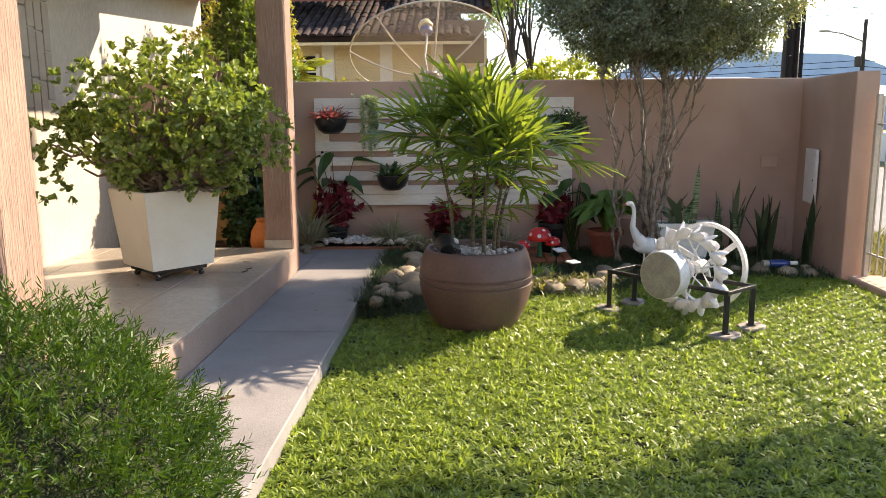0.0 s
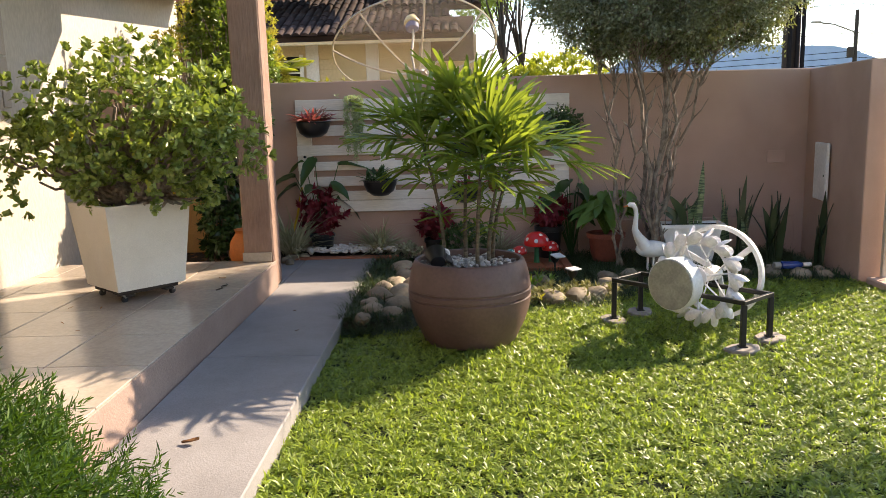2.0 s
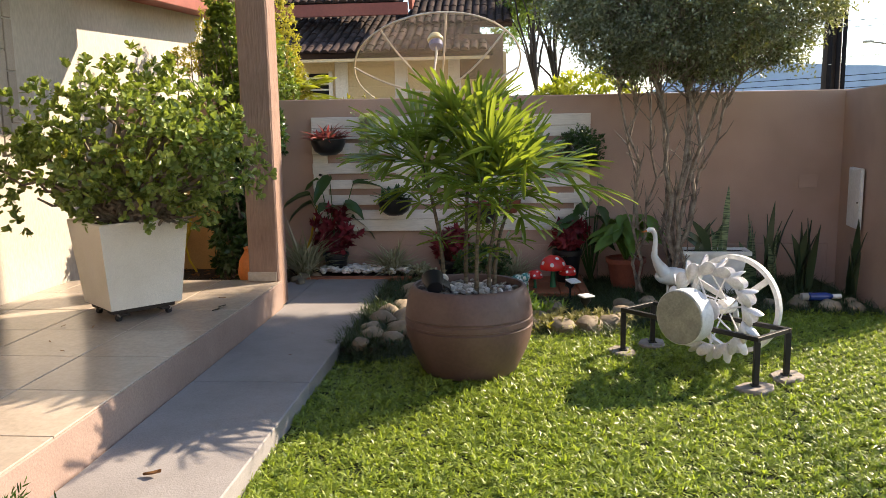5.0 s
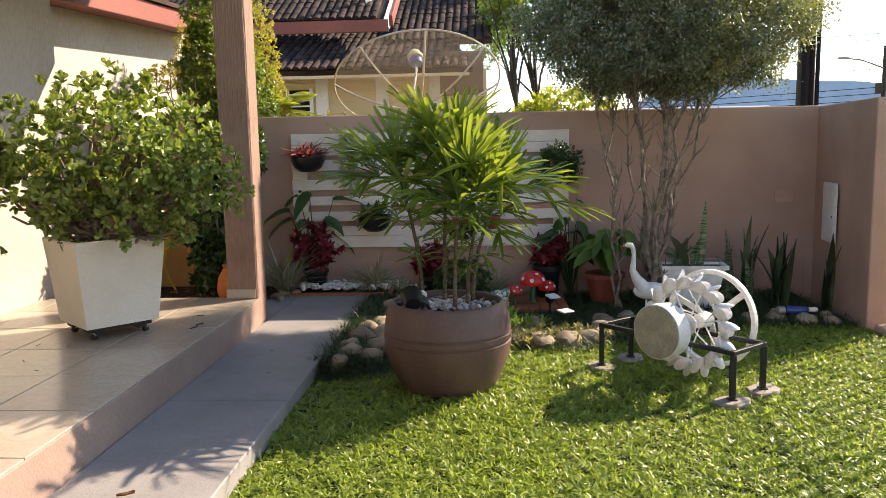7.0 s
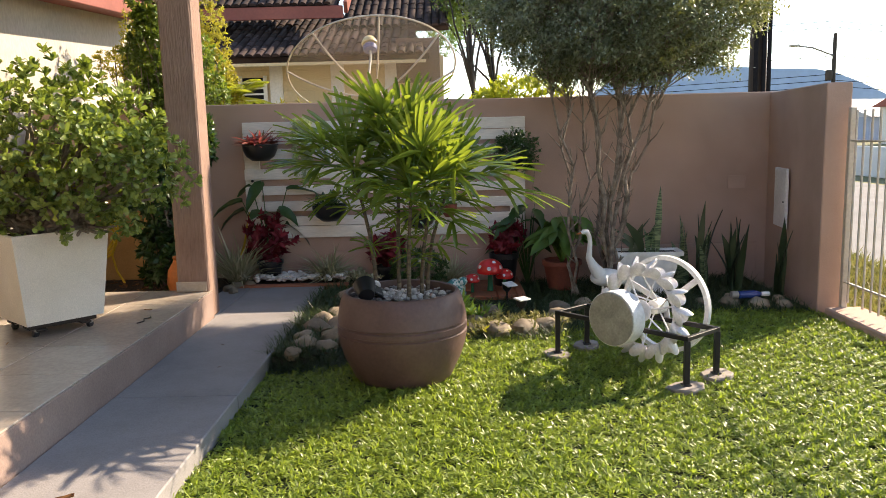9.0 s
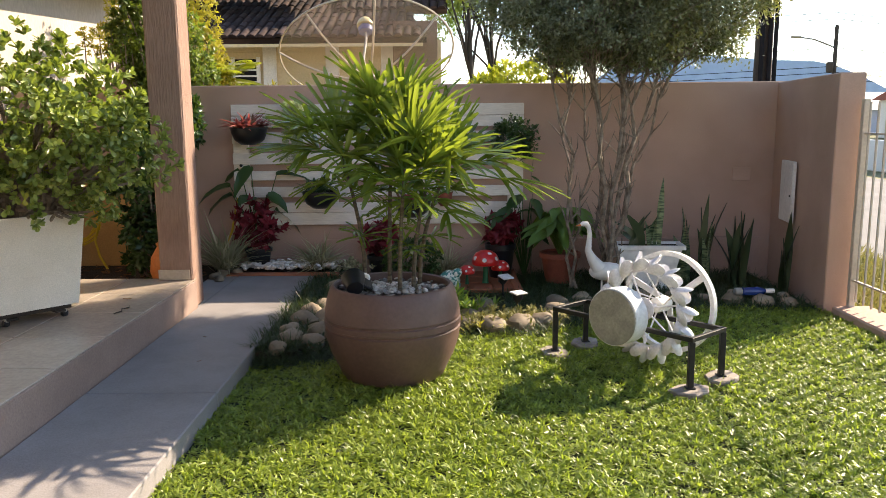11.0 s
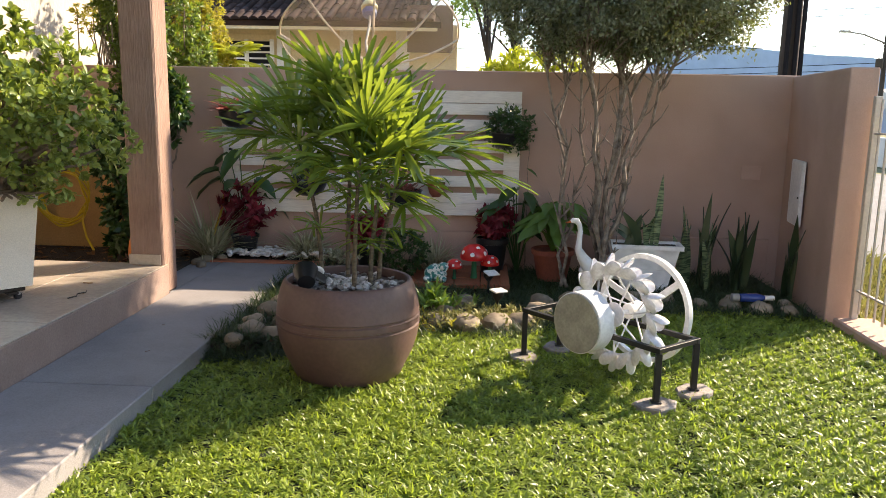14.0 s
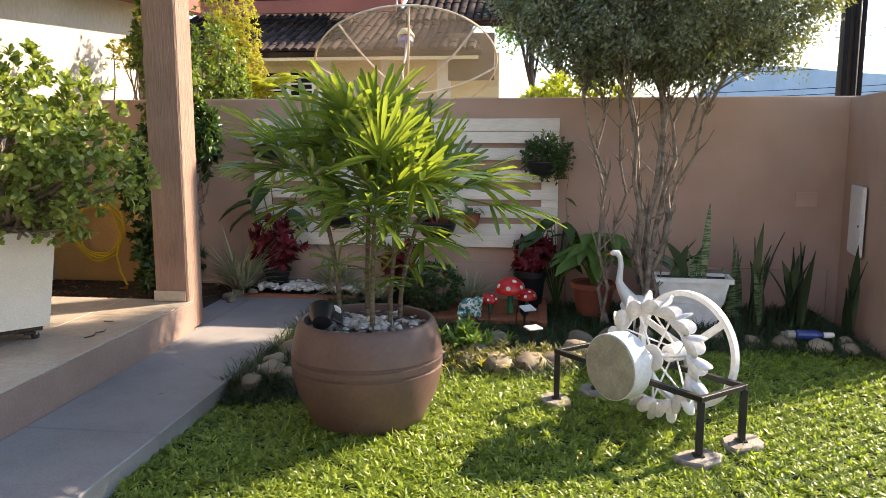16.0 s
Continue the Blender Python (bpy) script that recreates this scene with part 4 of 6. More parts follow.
# ---- planted bed: figures, lamps, plants ----
def toadstool(at, s, label):
    b = thing("toadstool", label, "garden ornament", at, "toadstool ornaments")
    stalk = plain("green_stalk", (0.02, 0.14, 0.06), 0.5)
    solid("stalk", Shape().lathe([(0.032 * s, 0), (0.026 * s, 0.05 * s), (0.022 * s, 0.17 * s), (0.03 * s, 0.21 * s)], 14), stalk, b, "green stalk", True)
    cap = [(0.0, 0.175), (0.08, 0.17), (0.125, 0.18), (0.132, 0.20), (0.122, 0.245), (0.095, 0.285), (0.055, 0.31), (0.01, 0.318)]
    solid("cap", Shape().lathe([(r * s, z * s) for r, z in cap], 28), RED, b, "glossy red cap", True)
    for a, el in ((-0.6, 0.35), (-1.7, 0.3), (-2.6, 0.4), (0.4, 0.4), (-1.1, 0.9), (1.5, 0.5), (2.7, 0.7)):
        n = Vector((math.cos(a) * math.cos(el), math.sin(a) * math.cos(el), math.sin(el)))
        m = Matrix.Translation((n.x * 0.128 * s, n.y * 0.128 * s, 0.205 * s + n.z * 0.112 * s)) @ n.to_track_quat("Z", "Y").to_matrix().to_4x4()
        solid("spot", Shape().lathe([(0.022 * s, -0.006 * s), (0.020 * s, 0.002 * s), (0.008 * s, 0.004 * s)], 12, m), WHITE, b, "white spot", True)


toadstool((0.33, 7.47, 0.03), 0.9, "red toadstool ornament with white spots")
toadstool((0.17, 7.42, 0.03), 0.52, "small red toadstool ornament with white spots")
toadstool((0.46, 7.50, 0.03), 0.6, "small red toadstool ornament beside the larger one")

frog = thing("frog_figure", "white and turquoise speckled frog ornament", "garden ornament", (0.02, 7.36, 0.02))
m_, t_, p_ = nodes_of("speckled_glaze")
col_ = ramp(t_, noise_of(t_, 38.0, 2), [(0.46, (0.03, 0.22, 0.20)), (0.54, (0.66, 0.72, 0.66))])
t_.links.new(col_, p_.inputs["Base Color"])
p_.inputs["Roughness"].default_value = 0.3
fs = Shape().blob((0, 0, 0.07), (0.095, 0.07, 0.075), 2, 0.08, 14, 9).blob((0.06, -0.03, 0.125), (0.045, 0.04, 0.04), 4, 0.08, 12, 8).blob((-0.06, -0.05, 0.03), (0.04, 0.05, 0.03), 5, 0.08).blob((0.06, -0.06, 0.03), (0.035, 0.05, 0.03), 6, 0.08)
solid("figure", fs, m_, frog, smooth=True)
shell = thing("white_rosette", "white crinkled succulent on the pebbles", "plant", (-0.86, 7.70, 0.1))
rg = np.random.default_rng(3)
v, t = rosettes(rg.normal(size=(40, 3)) * (0.06, 0.04, 0.03) + (0, 0, 0.04), np.tile((0, -0.3, 1.0), (40, 1)), 6, 0.04, 0.025, OBOVATE, 1.0, rg)
part("leaves", array_mesh("leaves", v, t, STRAW), shell)


def solar_light(x, y, tilt):
    b = thing("solar_light", "small solar stake light with a pale square panel", "garden light", (x, y, 0.0), "solar stake lights")
    solid("stake", Shape().tube([(0, 0, -0.05), (0, 0, 0.14)], [0.008, 0.010], 8), BLACKPOT, b)
    solid("lantern", Shape().lathe([(0.018, 0.10), (0.04, 0.13), (0.042, 0.16), (0.03, 0.165)], 16), BLACKPOT, b, smooth=True)
    solid("panel", Shape().box(-0.052, 0.052, -0.045, 0.045, 0.166, 0.178, 0.004, pose(0, 0, 0, tilt, 0, 32)), WHITEMETAL, b, "pale square solar panel")


solar_light(0.51, 6.45, 4)
solar_light(0.45, 7.08, 14)


def stone(x, y, r, seed, flat=0.62):
    s = thing("stone", "rounded tan river stone edging the bed", "stone", (x, y, 0.088 if x < -1.8 else 0.06 if x < -0.93 else 0.03 if x < -0.6 else 0.0), "stones edging the bed")
    solid("stone_body", Shape().blob((0, 0, r * 0.22), (r, r * 0.78, r * flat), seed, 0.13, 14, 9), STONE, s, smooth=True)
    s.rotation_euler[2] = seed * 1.7


rs = random.Random(8)
for x, y, r in ((-1.03, 5.42, 0.075), (-0.98, 5.60, 0.10), (-1.02, 5.80, 0.09), (-0.86, 5.62, 0.085), (-0.98, 6.02, 0.11), (-0.82, 5.86, 0.12), (-0.96, 6.26, 0.10), (-0.80, 6.14, 0.14), (-0.90, 6.52, 0.12), (-0.72, 6.42, 0.13),
                (-0.84, 6.80, 0.12), (-0.64, 5.98, 0.10), (-0.86, 7.08, 0.13), (0.10, 6.12, 0.10), (0.30, 6.06, 0.12), (0.50, 6.10, 0.13), (0.66, 6.20, 0.10), (0.74, 6.32, 0.085), (0.16, 6.38, 0.09), (0.02, 6.58, 0.10), (0.80, 6.50, 0.10),
                (-0.12, 6.20, 0.09), (0.26, 6.62, 0.11), (0.84, 6.72, 0.10), (2.02, 6.88, 0.09), (2.22, 6.82, 0.11), (2.42, 6.74, 0.12), (2.62, 6.72, 0.10), (1.80, 6.98, 0.10), (1.55, 7.0, 0.11), (1.30, 6.95, 0.10), (1.06, 6.90, 0.11),
                (2.30, 7.02, 0.09), (2.66, 6.92, 0.08), (-1.96, 7.58, 0.06), (-1.86, 7.68, 0.05), (-1.98, 7.46, 0.07), (-1.93, 7.36, 0.05)):
    stone(x, y, r * rs.uniform(0.9, 1.1) * (0.74 if x > 0.9 else 1.0), rs.randint(1, 90))


def low_herb(x, y, n, mat, label, seed, wide=0.16, tall=0.10, leaf=0.045, w=0.014, name="ground_cover"):
    rng = np.random.default_rng(seed)
    b = thing(name, label, "plant", (x, y, 0.0))
    p = rng.normal(size=(n, 3)) * (wide, wide * 0.6, 0.02) + (0, 0, tall * 0.6)
    p[:, 2] = np.abs(p[:, 2]) * rng.uniform(0.4, 1.3, n)
    v, t = rosettes(p, np.tile((0, -0.15, 1.0), (n, 1)), 9, leaf, w, LANCE, 1.0, rng, 0.3, 0.1)
    part("leaves", array_mesh("leaves", v, t, mat), b)
    solid("stems", limbs((0, 0, -0.03), p[:: max(1, n // 14)], rng, 0.004, 0.002, 0.02, 5), BARK, b)


low_herb(0.22, 6.14, 110, DRYHERB, "dry variegated creeping plant among the stones", 1)
low_herb(0.58, 6.26, 90, DRYHERB, "dry variegated creeping plant by the solar light", 2, 0.13)
low_herb(0.05, 6.48, 40, BROADLEAF, "pale green leafy plant among the stones", 3, 0.09, 0.16, 0.09, 0.022)
low_herb(-0.10, 6.10, 40, GOLDLEAF, "dry reddish creeping stems beside the pot", 4, 0.14, 0.06)
low_herb(-0.78, 6.95, 60, PINKLEAF, "dry reddish creeping plant by the path", 5, 0.14, 0.10)
low_herb(-0.95, 5.55, 40, MONDO, "dark creeping plant between the stones", 6, 0.12, 0.08)
bush2 = np.random.default_rng(17)
small_bush = thing("small_round_bush", "small dense dark green bush behind the pot", "bush", (-0.30, 7.50, 0.0))
p, d = ball(330, (0, 0, 0.22), (0.26, 0.2, 0.2), bush2, 0.75, 0.1, 3, 1)
v, t = rosettes(p, d, 12, 0.03, 0.014, LANCE, 1.0, bush2)
part("leaves", array_mesh("leaves", v, t, DARKLEAF), small_bush)
solid("stems", limbs((0, 0, -0.02), p[::8], bush2, 0.008, 0.003, 0.02, 5), BARK, small_bush)


def mondo_bed():
    """Dark fine-bladed ground cover over the soil of the bed."""
    rng = np.random.default_rng(77)
    n = 70000
    x, y = rng.uniform(-1.12, 2.75, n), rng.uniform(5.2, 8.0, n)
    x[:9000] = rng.uniform(-1.19, -0.92, 9000)
    y[:9000] = rng.uniform(5.25, 7.54, 9000)
    keep = (y > bed_front(x) - 0.07) & (rng.uniform(size=n) < np.where((y < bed_front(x) + 0.22) | (x > 0.7), 1.0, 0.55))
    keep &= ~((x > -0.47) & (x < 0.62) & (y > 7.24))
    x, y = x[keep], y[keep]
    m = len(x)
    base = np.stack([x, y, np.where((x < -0.92) & (y > 5.38), 0.058, -0.008)], 1)
    d = unit(np.concatenate([rng.normal(size=(m, 2)), rng.uniform(0.5, 1.6, (m, 1))], 1))
    v, t = blade_arrays(base, d, np.tile((0, 0, 1.0), (m, 1)), rng.uniform(0.06, 0.13, m), 0.005, rng.uniform(0.3, 0.7, m))
    o = new("mondo_grass", array_mesh("mondo_grass", v, t, MONDO))
    tagged(o, "dark mondo grass covering the planted bed", "ground cover", "", "stuff")


def bed_front(x):
    """The lawn's far edge, by x."""
    return np.interp(x, [-1.2, -0.80, -0.55, -0.1, 0.1, 0.70, 0.95, 1.25, 2.0, 2.8], [5.28, 5.32, 5.60, 5.92, 5.94, 5.96, 6.25, 6.58, 6.66, 6.55])


mondo_bed()

pave = thing("terracotta_paving", "worn terracotta tiles under the toadstool ornaments", "paving", (-0.46, 7.26, 0.0), kind="structure")
for i in range(5):
    for j in range(3):
        solid("tile", Shape().box(i * 0.212, i * 0.212 + 0.206, j * 0.252, j * 0.252 + 0.246, -0.02, 0.020 + 0.003 * ((i * 2 + j) % 3), 0.005), BRICKTILE, pave)


def leggy_plant():
    """A thin bare stem with a few leaves."""
    b = thing("leggy_plant", "thin leggy plant with few leaves beside the pallet", "plant", (0.77, 7.90, 0.0))
    r = random.Random(5)
    pts = [(0.012 * math.sin(3 * k), 0.0, -0.02 + 0.155 * k) for k in range(9)]
    solid("stem", Shape().tube(pts, [0.007 - 0.0006 * k for k in range(9)], 6), BARK, b, smooth=True)
    for k in range(3, 9):
        a = k * 2.2
        v, t = leaf_arrays([pts[k]], [(math.cos(a), -0.3, r.uniform(-0.3, 0.3))], [(0, -0.5, 1)], r.uniform(0.09, 0.14), 0.035, LANCE, 0.4, 0.15)
        part("leaf", array_mesh("leaf", v, t, DARKLEAF), b)


leggy_plant()


# ---- white heron ----
heron = thing("heron_figure", "white heron ornament with an orange beak", "garden ornament", (1.125, 7.0, 0.015))
neck = [(0.09, 0.03, 0.22), (0.03, 0.015, 0.30), (-0.005, 0.0, 0.37), (0.0, -0.005, 0.44), (0.005, 0.0, 0.50), (-0.004, -0.004, 0.55), (-0.025, -0.01, 0.583), (-0.055, -0.02, 0.585), (-0.075, -0.025, 0.578)]
hs = Shape().tube(neck, [0.06, 0.040, 0.027, 0.021, 0.019, 0.019, 0.023, 0.021, 0.010], 14)
hs.blob((0.16, 0.05, 0.19), (0.15, 0.075, 0.075), 2, 0.05, 16, 10)
hs.tube([(0.26, 0.09, 0.17), (0.36, 0.13, 0.12)], [0.05, 0.015], 10)
for dx in (0.12, 0.17):
    hs.tube([(dx, 0.05, 0.13), (dx, 0.05, -0.02)], 0.009, 8)
orange = plain("orange_beak", (0.60, 0.16, 0.03), 0.4)
hm = hs.mesh("figure", WHITE, True)
hm.materials.append(orange)
part("figure", hm, heron)
solid("beak", Shape().tube([(-0.072, -0.024, 0.578), (-0.115, -0.04, 0.570)], [0.011, 0.002], 10), orange, heron, "orange beak", True)


# ---- silver wheel ornament on its iron frame ----
AX = Vector((0.755, 0.656, 0)).normalized()


def wheel_frame():
    c = [Vector((1.258, 4.796, 0)), Vector((1.489, 4.994, 0)), Vector((0.870, 5.680, 0)), Vector((0.650, 5.490, 0))]
    mid = (c[0] + c[1] + c[2] + c[3]) / 4
    f = thing("wheel_stand", "black iron stand with four legs on concrete pads", "stand", (mid.x, mid.y, 0.0))
    loc = [p - mid for p in c]

    def bar(name, a, b, w=0.013, z=0.285):
        d = (b - a).normalized()
        m = Matrix.Translation(a + Vector((0, 0, z))) @ d.to_track_quat("X", "Z").to_matrix().to_4x4()
        solid(name, Shape().box(-w, (b - a).length + w, -w, w, -w, w, 0.002, m), BLACKIRON, f)

    bar("long_bar", loc[0], loc[3])
    bar("long_bar", loc[1], loc[2])
    bar("end_bar", loc[0] + (loc[1] - loc[0]) * 0.08, loc[1] - (loc[1] - loc[0]) * 0.08, 0.012)
    bar("end_bar", loc[3] + (loc[2] - loc[3]) * 0.08, loc[2] - (loc[2] - loc[3]) * 0.08, 0.012)
    for q in loc:
        leg = solid("leg", Shape().box(q.x - 0.015, q.x + 0.015, q.y - 0.015, q.y + 0.015, 0.03, 0.2715, 0.002), BLACKIRON, f)
        solid("foot", Shape().box(q.x - 0.025, q.x + 0.025, q.y - 0.025, q.y + 0.025, 0.024, 0.0305, 0.002), BLACKIRON, leg)
    for i, q in enumerate(loc):
        pad = thing("concrete_pad", "small rough concrete pad set in the lawn", "paving", (mid.x + q.x, mid.y + q.y, 0.0), "pads under the stand", turn=20 + 31 * i)
        n = 7
        pts = [(0.12 * (1 + 0.12 * math.sin(3 * k + i)) * math.cos(6.283 * k / n), 0.085 * (1 + 0.15 * math.cos(5 * k + i)) * math.sin(6.283 * k / n)) for k in range(n)]
        vs = [(x, y, -0.02) for x, y in pts] + [(x, y, 0.016) for x, y in pts] + [(x * 0.93, y * 0.93, 0.023) for x, y in pts]
        fs = [tuple(range(2 * n, 3 * n))]
        for r in (0, n):
            fs += [(r + k, r + (k + 1) % n, r + n + (k + 1) % n, r + n + k) for k in range(n)]
        solid("slab", Shape().add(vs, fs), ROUGHPAD, pad)


wheel_frame()


def water_wheel():
    org = Vector((0.875, 4.96, 0.365))
    q = AX.to_track_quat("Z", "Y").to_matrix().to_4x4()
    w = thing("wheel_ornament", "silver painted wheel ornament with flower cups", "garden ornament", (0, 0, 0))
    w.matrix_world = Matrix.Translation(org) @ q
    # drum
    drum = solid("drum", Shape().lathe([(0.147, 0.0), (0.157, 0.004), (0.157, 0.105), (0.153, 0.110), (0.05, 0.113)], 48), WHITEMETAL, w, "white drum", True)
    solid("drum_lid", Shape().lathe([(0.10, -0.004), (0.149, -0.004), (0.152, 0.0), (0.152, 0.003)], 48), GALV, drum, "dull grey stippled lid", True)
    # axle and hub
    solid("axle", Shape().tube([(0, 0, 0.113), (0, 0, 0.55)], 0.013, 12), SILVER, w, smooth=True)
    solid("hub", Shape().lathe([(0.02, 0.125), (0.040, 0.13), (0.040, 0.155), (0.028, 0.16), (0.028, 0.225), (0.042, 0.23), (0.042, 0.245), (0.02, 0.25)], 20), SILVER, w, smooth=True)
    solid("hub_plate", Shape().lathe([(0.0, 0.285), (0.064, 0.288), (0.066, 0.294), (0.02, 0.300)], 28), SILVER, w, "round silver plate", True)
    solid("hub_cap", Shape().lathe([(0.015, 0.40), (0.042, 0.405), (0.048, 0.49), (0.034, 0.525), (0.014, 0.53)], 20), WHITEMETAL, w, "white hub cap", True)
    # front wheel with cups
    zc = 0.30
    solid("cup_ring", Shape().lathe([(0.208, zc - 0.005), (0.221, zc - 0.005), (0.221, zc + 0.005), (0.208, zc + 0.005), (0.208, zc - 0.005)], 48, None, False), SILVER, w, smooth=True)
    for k in range(7):
        a = 2 * math.pi * k / 7 + 0.2
        solid("spoke", Shape().tube([(0.03 * math.cos(a), 0.03 * math.sin(a), zc), (0.212 * math.cos(a), 0.212 * math.sin(a), zc)], 0.0055, 8), SILVER, w)
    cup = Shape()
    vs, fs, n = [], [], 30
    for u in range(9):
        tt = u / 8
        for s in range(n):
            a = 2 * math.pi * s / n
            lobe = abs(math.cos(1.5 * a)) ** 0.55
            z = 0.115 * tt * (1 - 0.58 * (1 - lobe) * min(1, tt * 1.3))
            r = (0.005 + 0.050 * math.sin(0.5 * math.pi * min(1, tt * 1.15)) ** 0.8) * (0.84 + 0.18 * lobe + 0.10 * tt * lobe)
            vs.append((r * math.cos(a), r * math.sin(a) * 0.9, z))
    fs = [(u * n + s, u * n + (s + 1) % n, (u + 1) * n + (s + 1) % n, (u + 1) * n + s) for u in range(8) for s in range(n)]
    m = len(vs)
    vs += [(x * 0.93, y * 0.93, z + 0.002) for x, y, z in vs]
    fs += [tuple(i + m for i in f[::-1]) for f in fs]
    fs += [(8 * n + s, 8 * n + (s + 1) % n, m + 8 * n + (s + 1) % n, m + 8 * n + s) for s in range(n)]
    fs += [tuple(range(n - 1, -1, -1))]
    cup_mesh = cup.add(vs, fs).mesh("cup", SILVER, True)
    for k in range(15):
        a = 2 * math.pi * k / 15 + 0.05
        o = part("cup", cup_mesh, w)
        o.matrix_local = Matrix.Rotation(a, 4, "Z") @ Matrix.Translation((0.212, -0.02, zc - 0.010)) @ Matrix.Rotation(radians(-38), 4, "Z") @ Matrix.Rotation(radians(-74), 4, "X") @ Matrix.Diagonal((0.92, 0.92, 0.96, 1))
    # rear hoop with three broad spokes
    zr = 0.54
    solid("rear_hoop", Shape().lathe([(0.272, zr - 0.016), (0.298, zr - 0.016), (0.298, zr + 0.016), (0.272, zr + 0.016), (0.272, zr - 0.016)], 64, None, False), WHITEMETAL, w, "white hoop", True)
    for a in (2.45, 4.55, 6.65):
        solid("flat_spoke", Shape().box(0.03, 0.276, -0.019, 0.019, zr - 0.006, zr + 0.006, 0.003, Matrix.Rotation(a, 4, "Z")), WHITEMETAL, w)
    for k in range(6):
        a = 2 * math.pi * k / 6 + 0.5
        solid("stay", Shape().tube([(0.212 * math.cos(a), 0.212 * math.sin(a), zc), (0.04 * math.cos(a + 0.3), 0.04 * math.sin(a + 0.3), zr - 0.1)], 0.005, 6), SILVER, w)
    # bearings down to the two bars
    for z in (0.19, 0.49):
        solid("bearing", Shape().box(-0.018, 0.018, -0.066, 0.02, z - 0.012, z + 0.012, 0.003), BLACKIRON, w, "black bearing block")
    return w


water_wheel()


# ---- right corner: planter, sword plants, bottle, meter door ----
def trough():
    b = thing("white_trough", "white plastic trough planter standing by the wall", "planter", (1.70, 7.40, 0.0), turn=-4)
    rect = lambda h, z: [(-h[0], -h[1], z), (h[0], -h[1], z), (h[0], h[1], z), (-h[0], h[1], z)]
    vs = rect((0.175, 0.078), -0.01) + rect((0.215, 0.095), 0.17) + rect((0.222, 0.099), 0.175) + rect((0.258, 0.114), 0.335) + rect((0.288, 0.132), 0.338) + rect((0.288, 0.132), 0.372) + rect((0.258, 0.106), 0.372) + rect((0.25, 0.10), 0.34)
    fs = [(3, 2, 1, 0), (28, 29, 30, 31)]
    for j in range(7):
        fs += [(j * 4 + i, j * 4 + (i + 1) % 4, j * 4 + 4 + (i + 1) % 4, j * 4 + 4 + i) for i in range(4)]
    solid("body", Shape().add(vs, fs), WHITE, b)
    solid("soil", Shape().box(-0.25, 0.25, -0.10, 0.10, 0.341, 0.353), SOIL, b)


trough()
m_, t_, p_ = nodes_of("banded_sword_leaf")
w_ = t_.nodes.new("ShaderNodeTexNoise")
tc_ = t_.nodes.new("ShaderNodeTexCoord")
mp_ = t_.nodes.new("ShaderNodeMapping")
mp_.inputs["Scale"].default_value = (9, 9, 75)
t_.links.new(tc_.outputs["Object"], mp_.inputs[0])
t_.links.new(mp_.outputs[0], w_.inputs["Vector"])
w_.inputs["Scale"].default_value = 1.0
t_.links.new(ramp(t_, w_.outputs["Fac"], [(0.42, (0.028, 0.06, 0.024)), (0.56, (0.20, 0.26, 0.13))]), p_.inputs["Base Color"])
p_.inputs["Roughness"].default_value = 0.38
BANDED = m_


def sword_plant(at, leaves, label, mat, seed, group="sword plants"):
    """Stiff upright leaves, thick at the foot."""
    r = random.Random(seed)
    b = thing("sword_plant", label, "plant", at, group)
    for h, dx, dy in leaves:
        s = Shape()
        w = r.uniform(0.028, 0.042)
        x0, y0, tw = r.uniform(-0.05, 0.05), r.uniform(-0.03, 0.03), r.uniform(-0.8, 0.8)
        pts = []
        for i in range(9):
            t = i / 8
            ww = w * (0.55 + 1.0 * t if t < 0.45 else 1.0 * (1 - ((t - 0.45) / 0.55) ** 2.2) + 0.02)
            c = Vector((x0 + dx * t * t, y0 + dy * t * t, h * t))
            sd = Vector((math.cos(tw + t * 0.8), math.sin(tw + t * 0.8), 0))
            nn = Vector((-sd.y, sd.x, 0))
            pts += [c - sd * ww, c + nn * (0.005 + ww * 0.25), c + sd * ww, c + nn * ww * 0.12]
        fs = []
        for i in range(8):
            for k in range(4):
                q = (k + 1) % 4
                fs.append((i * 4 + k, i * 4 + q, i * 4 + 4 + q, i * 4 + 4 + k))
        s.add(pts, fs)
        solid("blade", s, mat, b, smooth=True)


sword_plant((1.76, 7.40, 0.345), ((0.58, 0.02, 0), (0.35, 0.06, 0.02), (0.30, 0.10, 0), (0.22, -0.04, 0)), "tall banded sword plant in the white trough", BANDED, 1)
sword_plant((1.60, 7.40, 0.345), ((0.30, -0.16, 0), (0.24, -0.26, -0.02), (0.26, 0.05, 0), (0.30, 0.14, 0.02), (0.16, -0.2, 0.03), (0.2, 0.2, 0)), "dark spreading aloe in the white trough", SWORD, 2)
sword_plant((2.06, 7.55, 0.0), ((0.66, -0.04, 0), (0.60, 0.03, 0), (0.50, 0.08, 0.03), (0.42, -0.10, 0), (0.55, -0.02, 0.04), (0.36, 0.05, -0.03)), "banded sword plant against the wall", BANDED, 3)
sword_plant((2.22, 7.50, 0.0), ((0.78, 0.05, 0), (0.66, -0.03, 0), (0.52, 0.10, 0), (0.6, 0.12, 0.03), (0.48, -0.10, 0), (0.7, 0.16, 0), (0.4, 0.02, -0.04)), "tall dark sword plant against the wall", SWORD, 4)
sword_plant((2.20, 7.35, 0.0), ((0.56, 0.02, 0), (0.42, -0.05, 0)), "banded sword plant among dark ones", BANDED, 9)
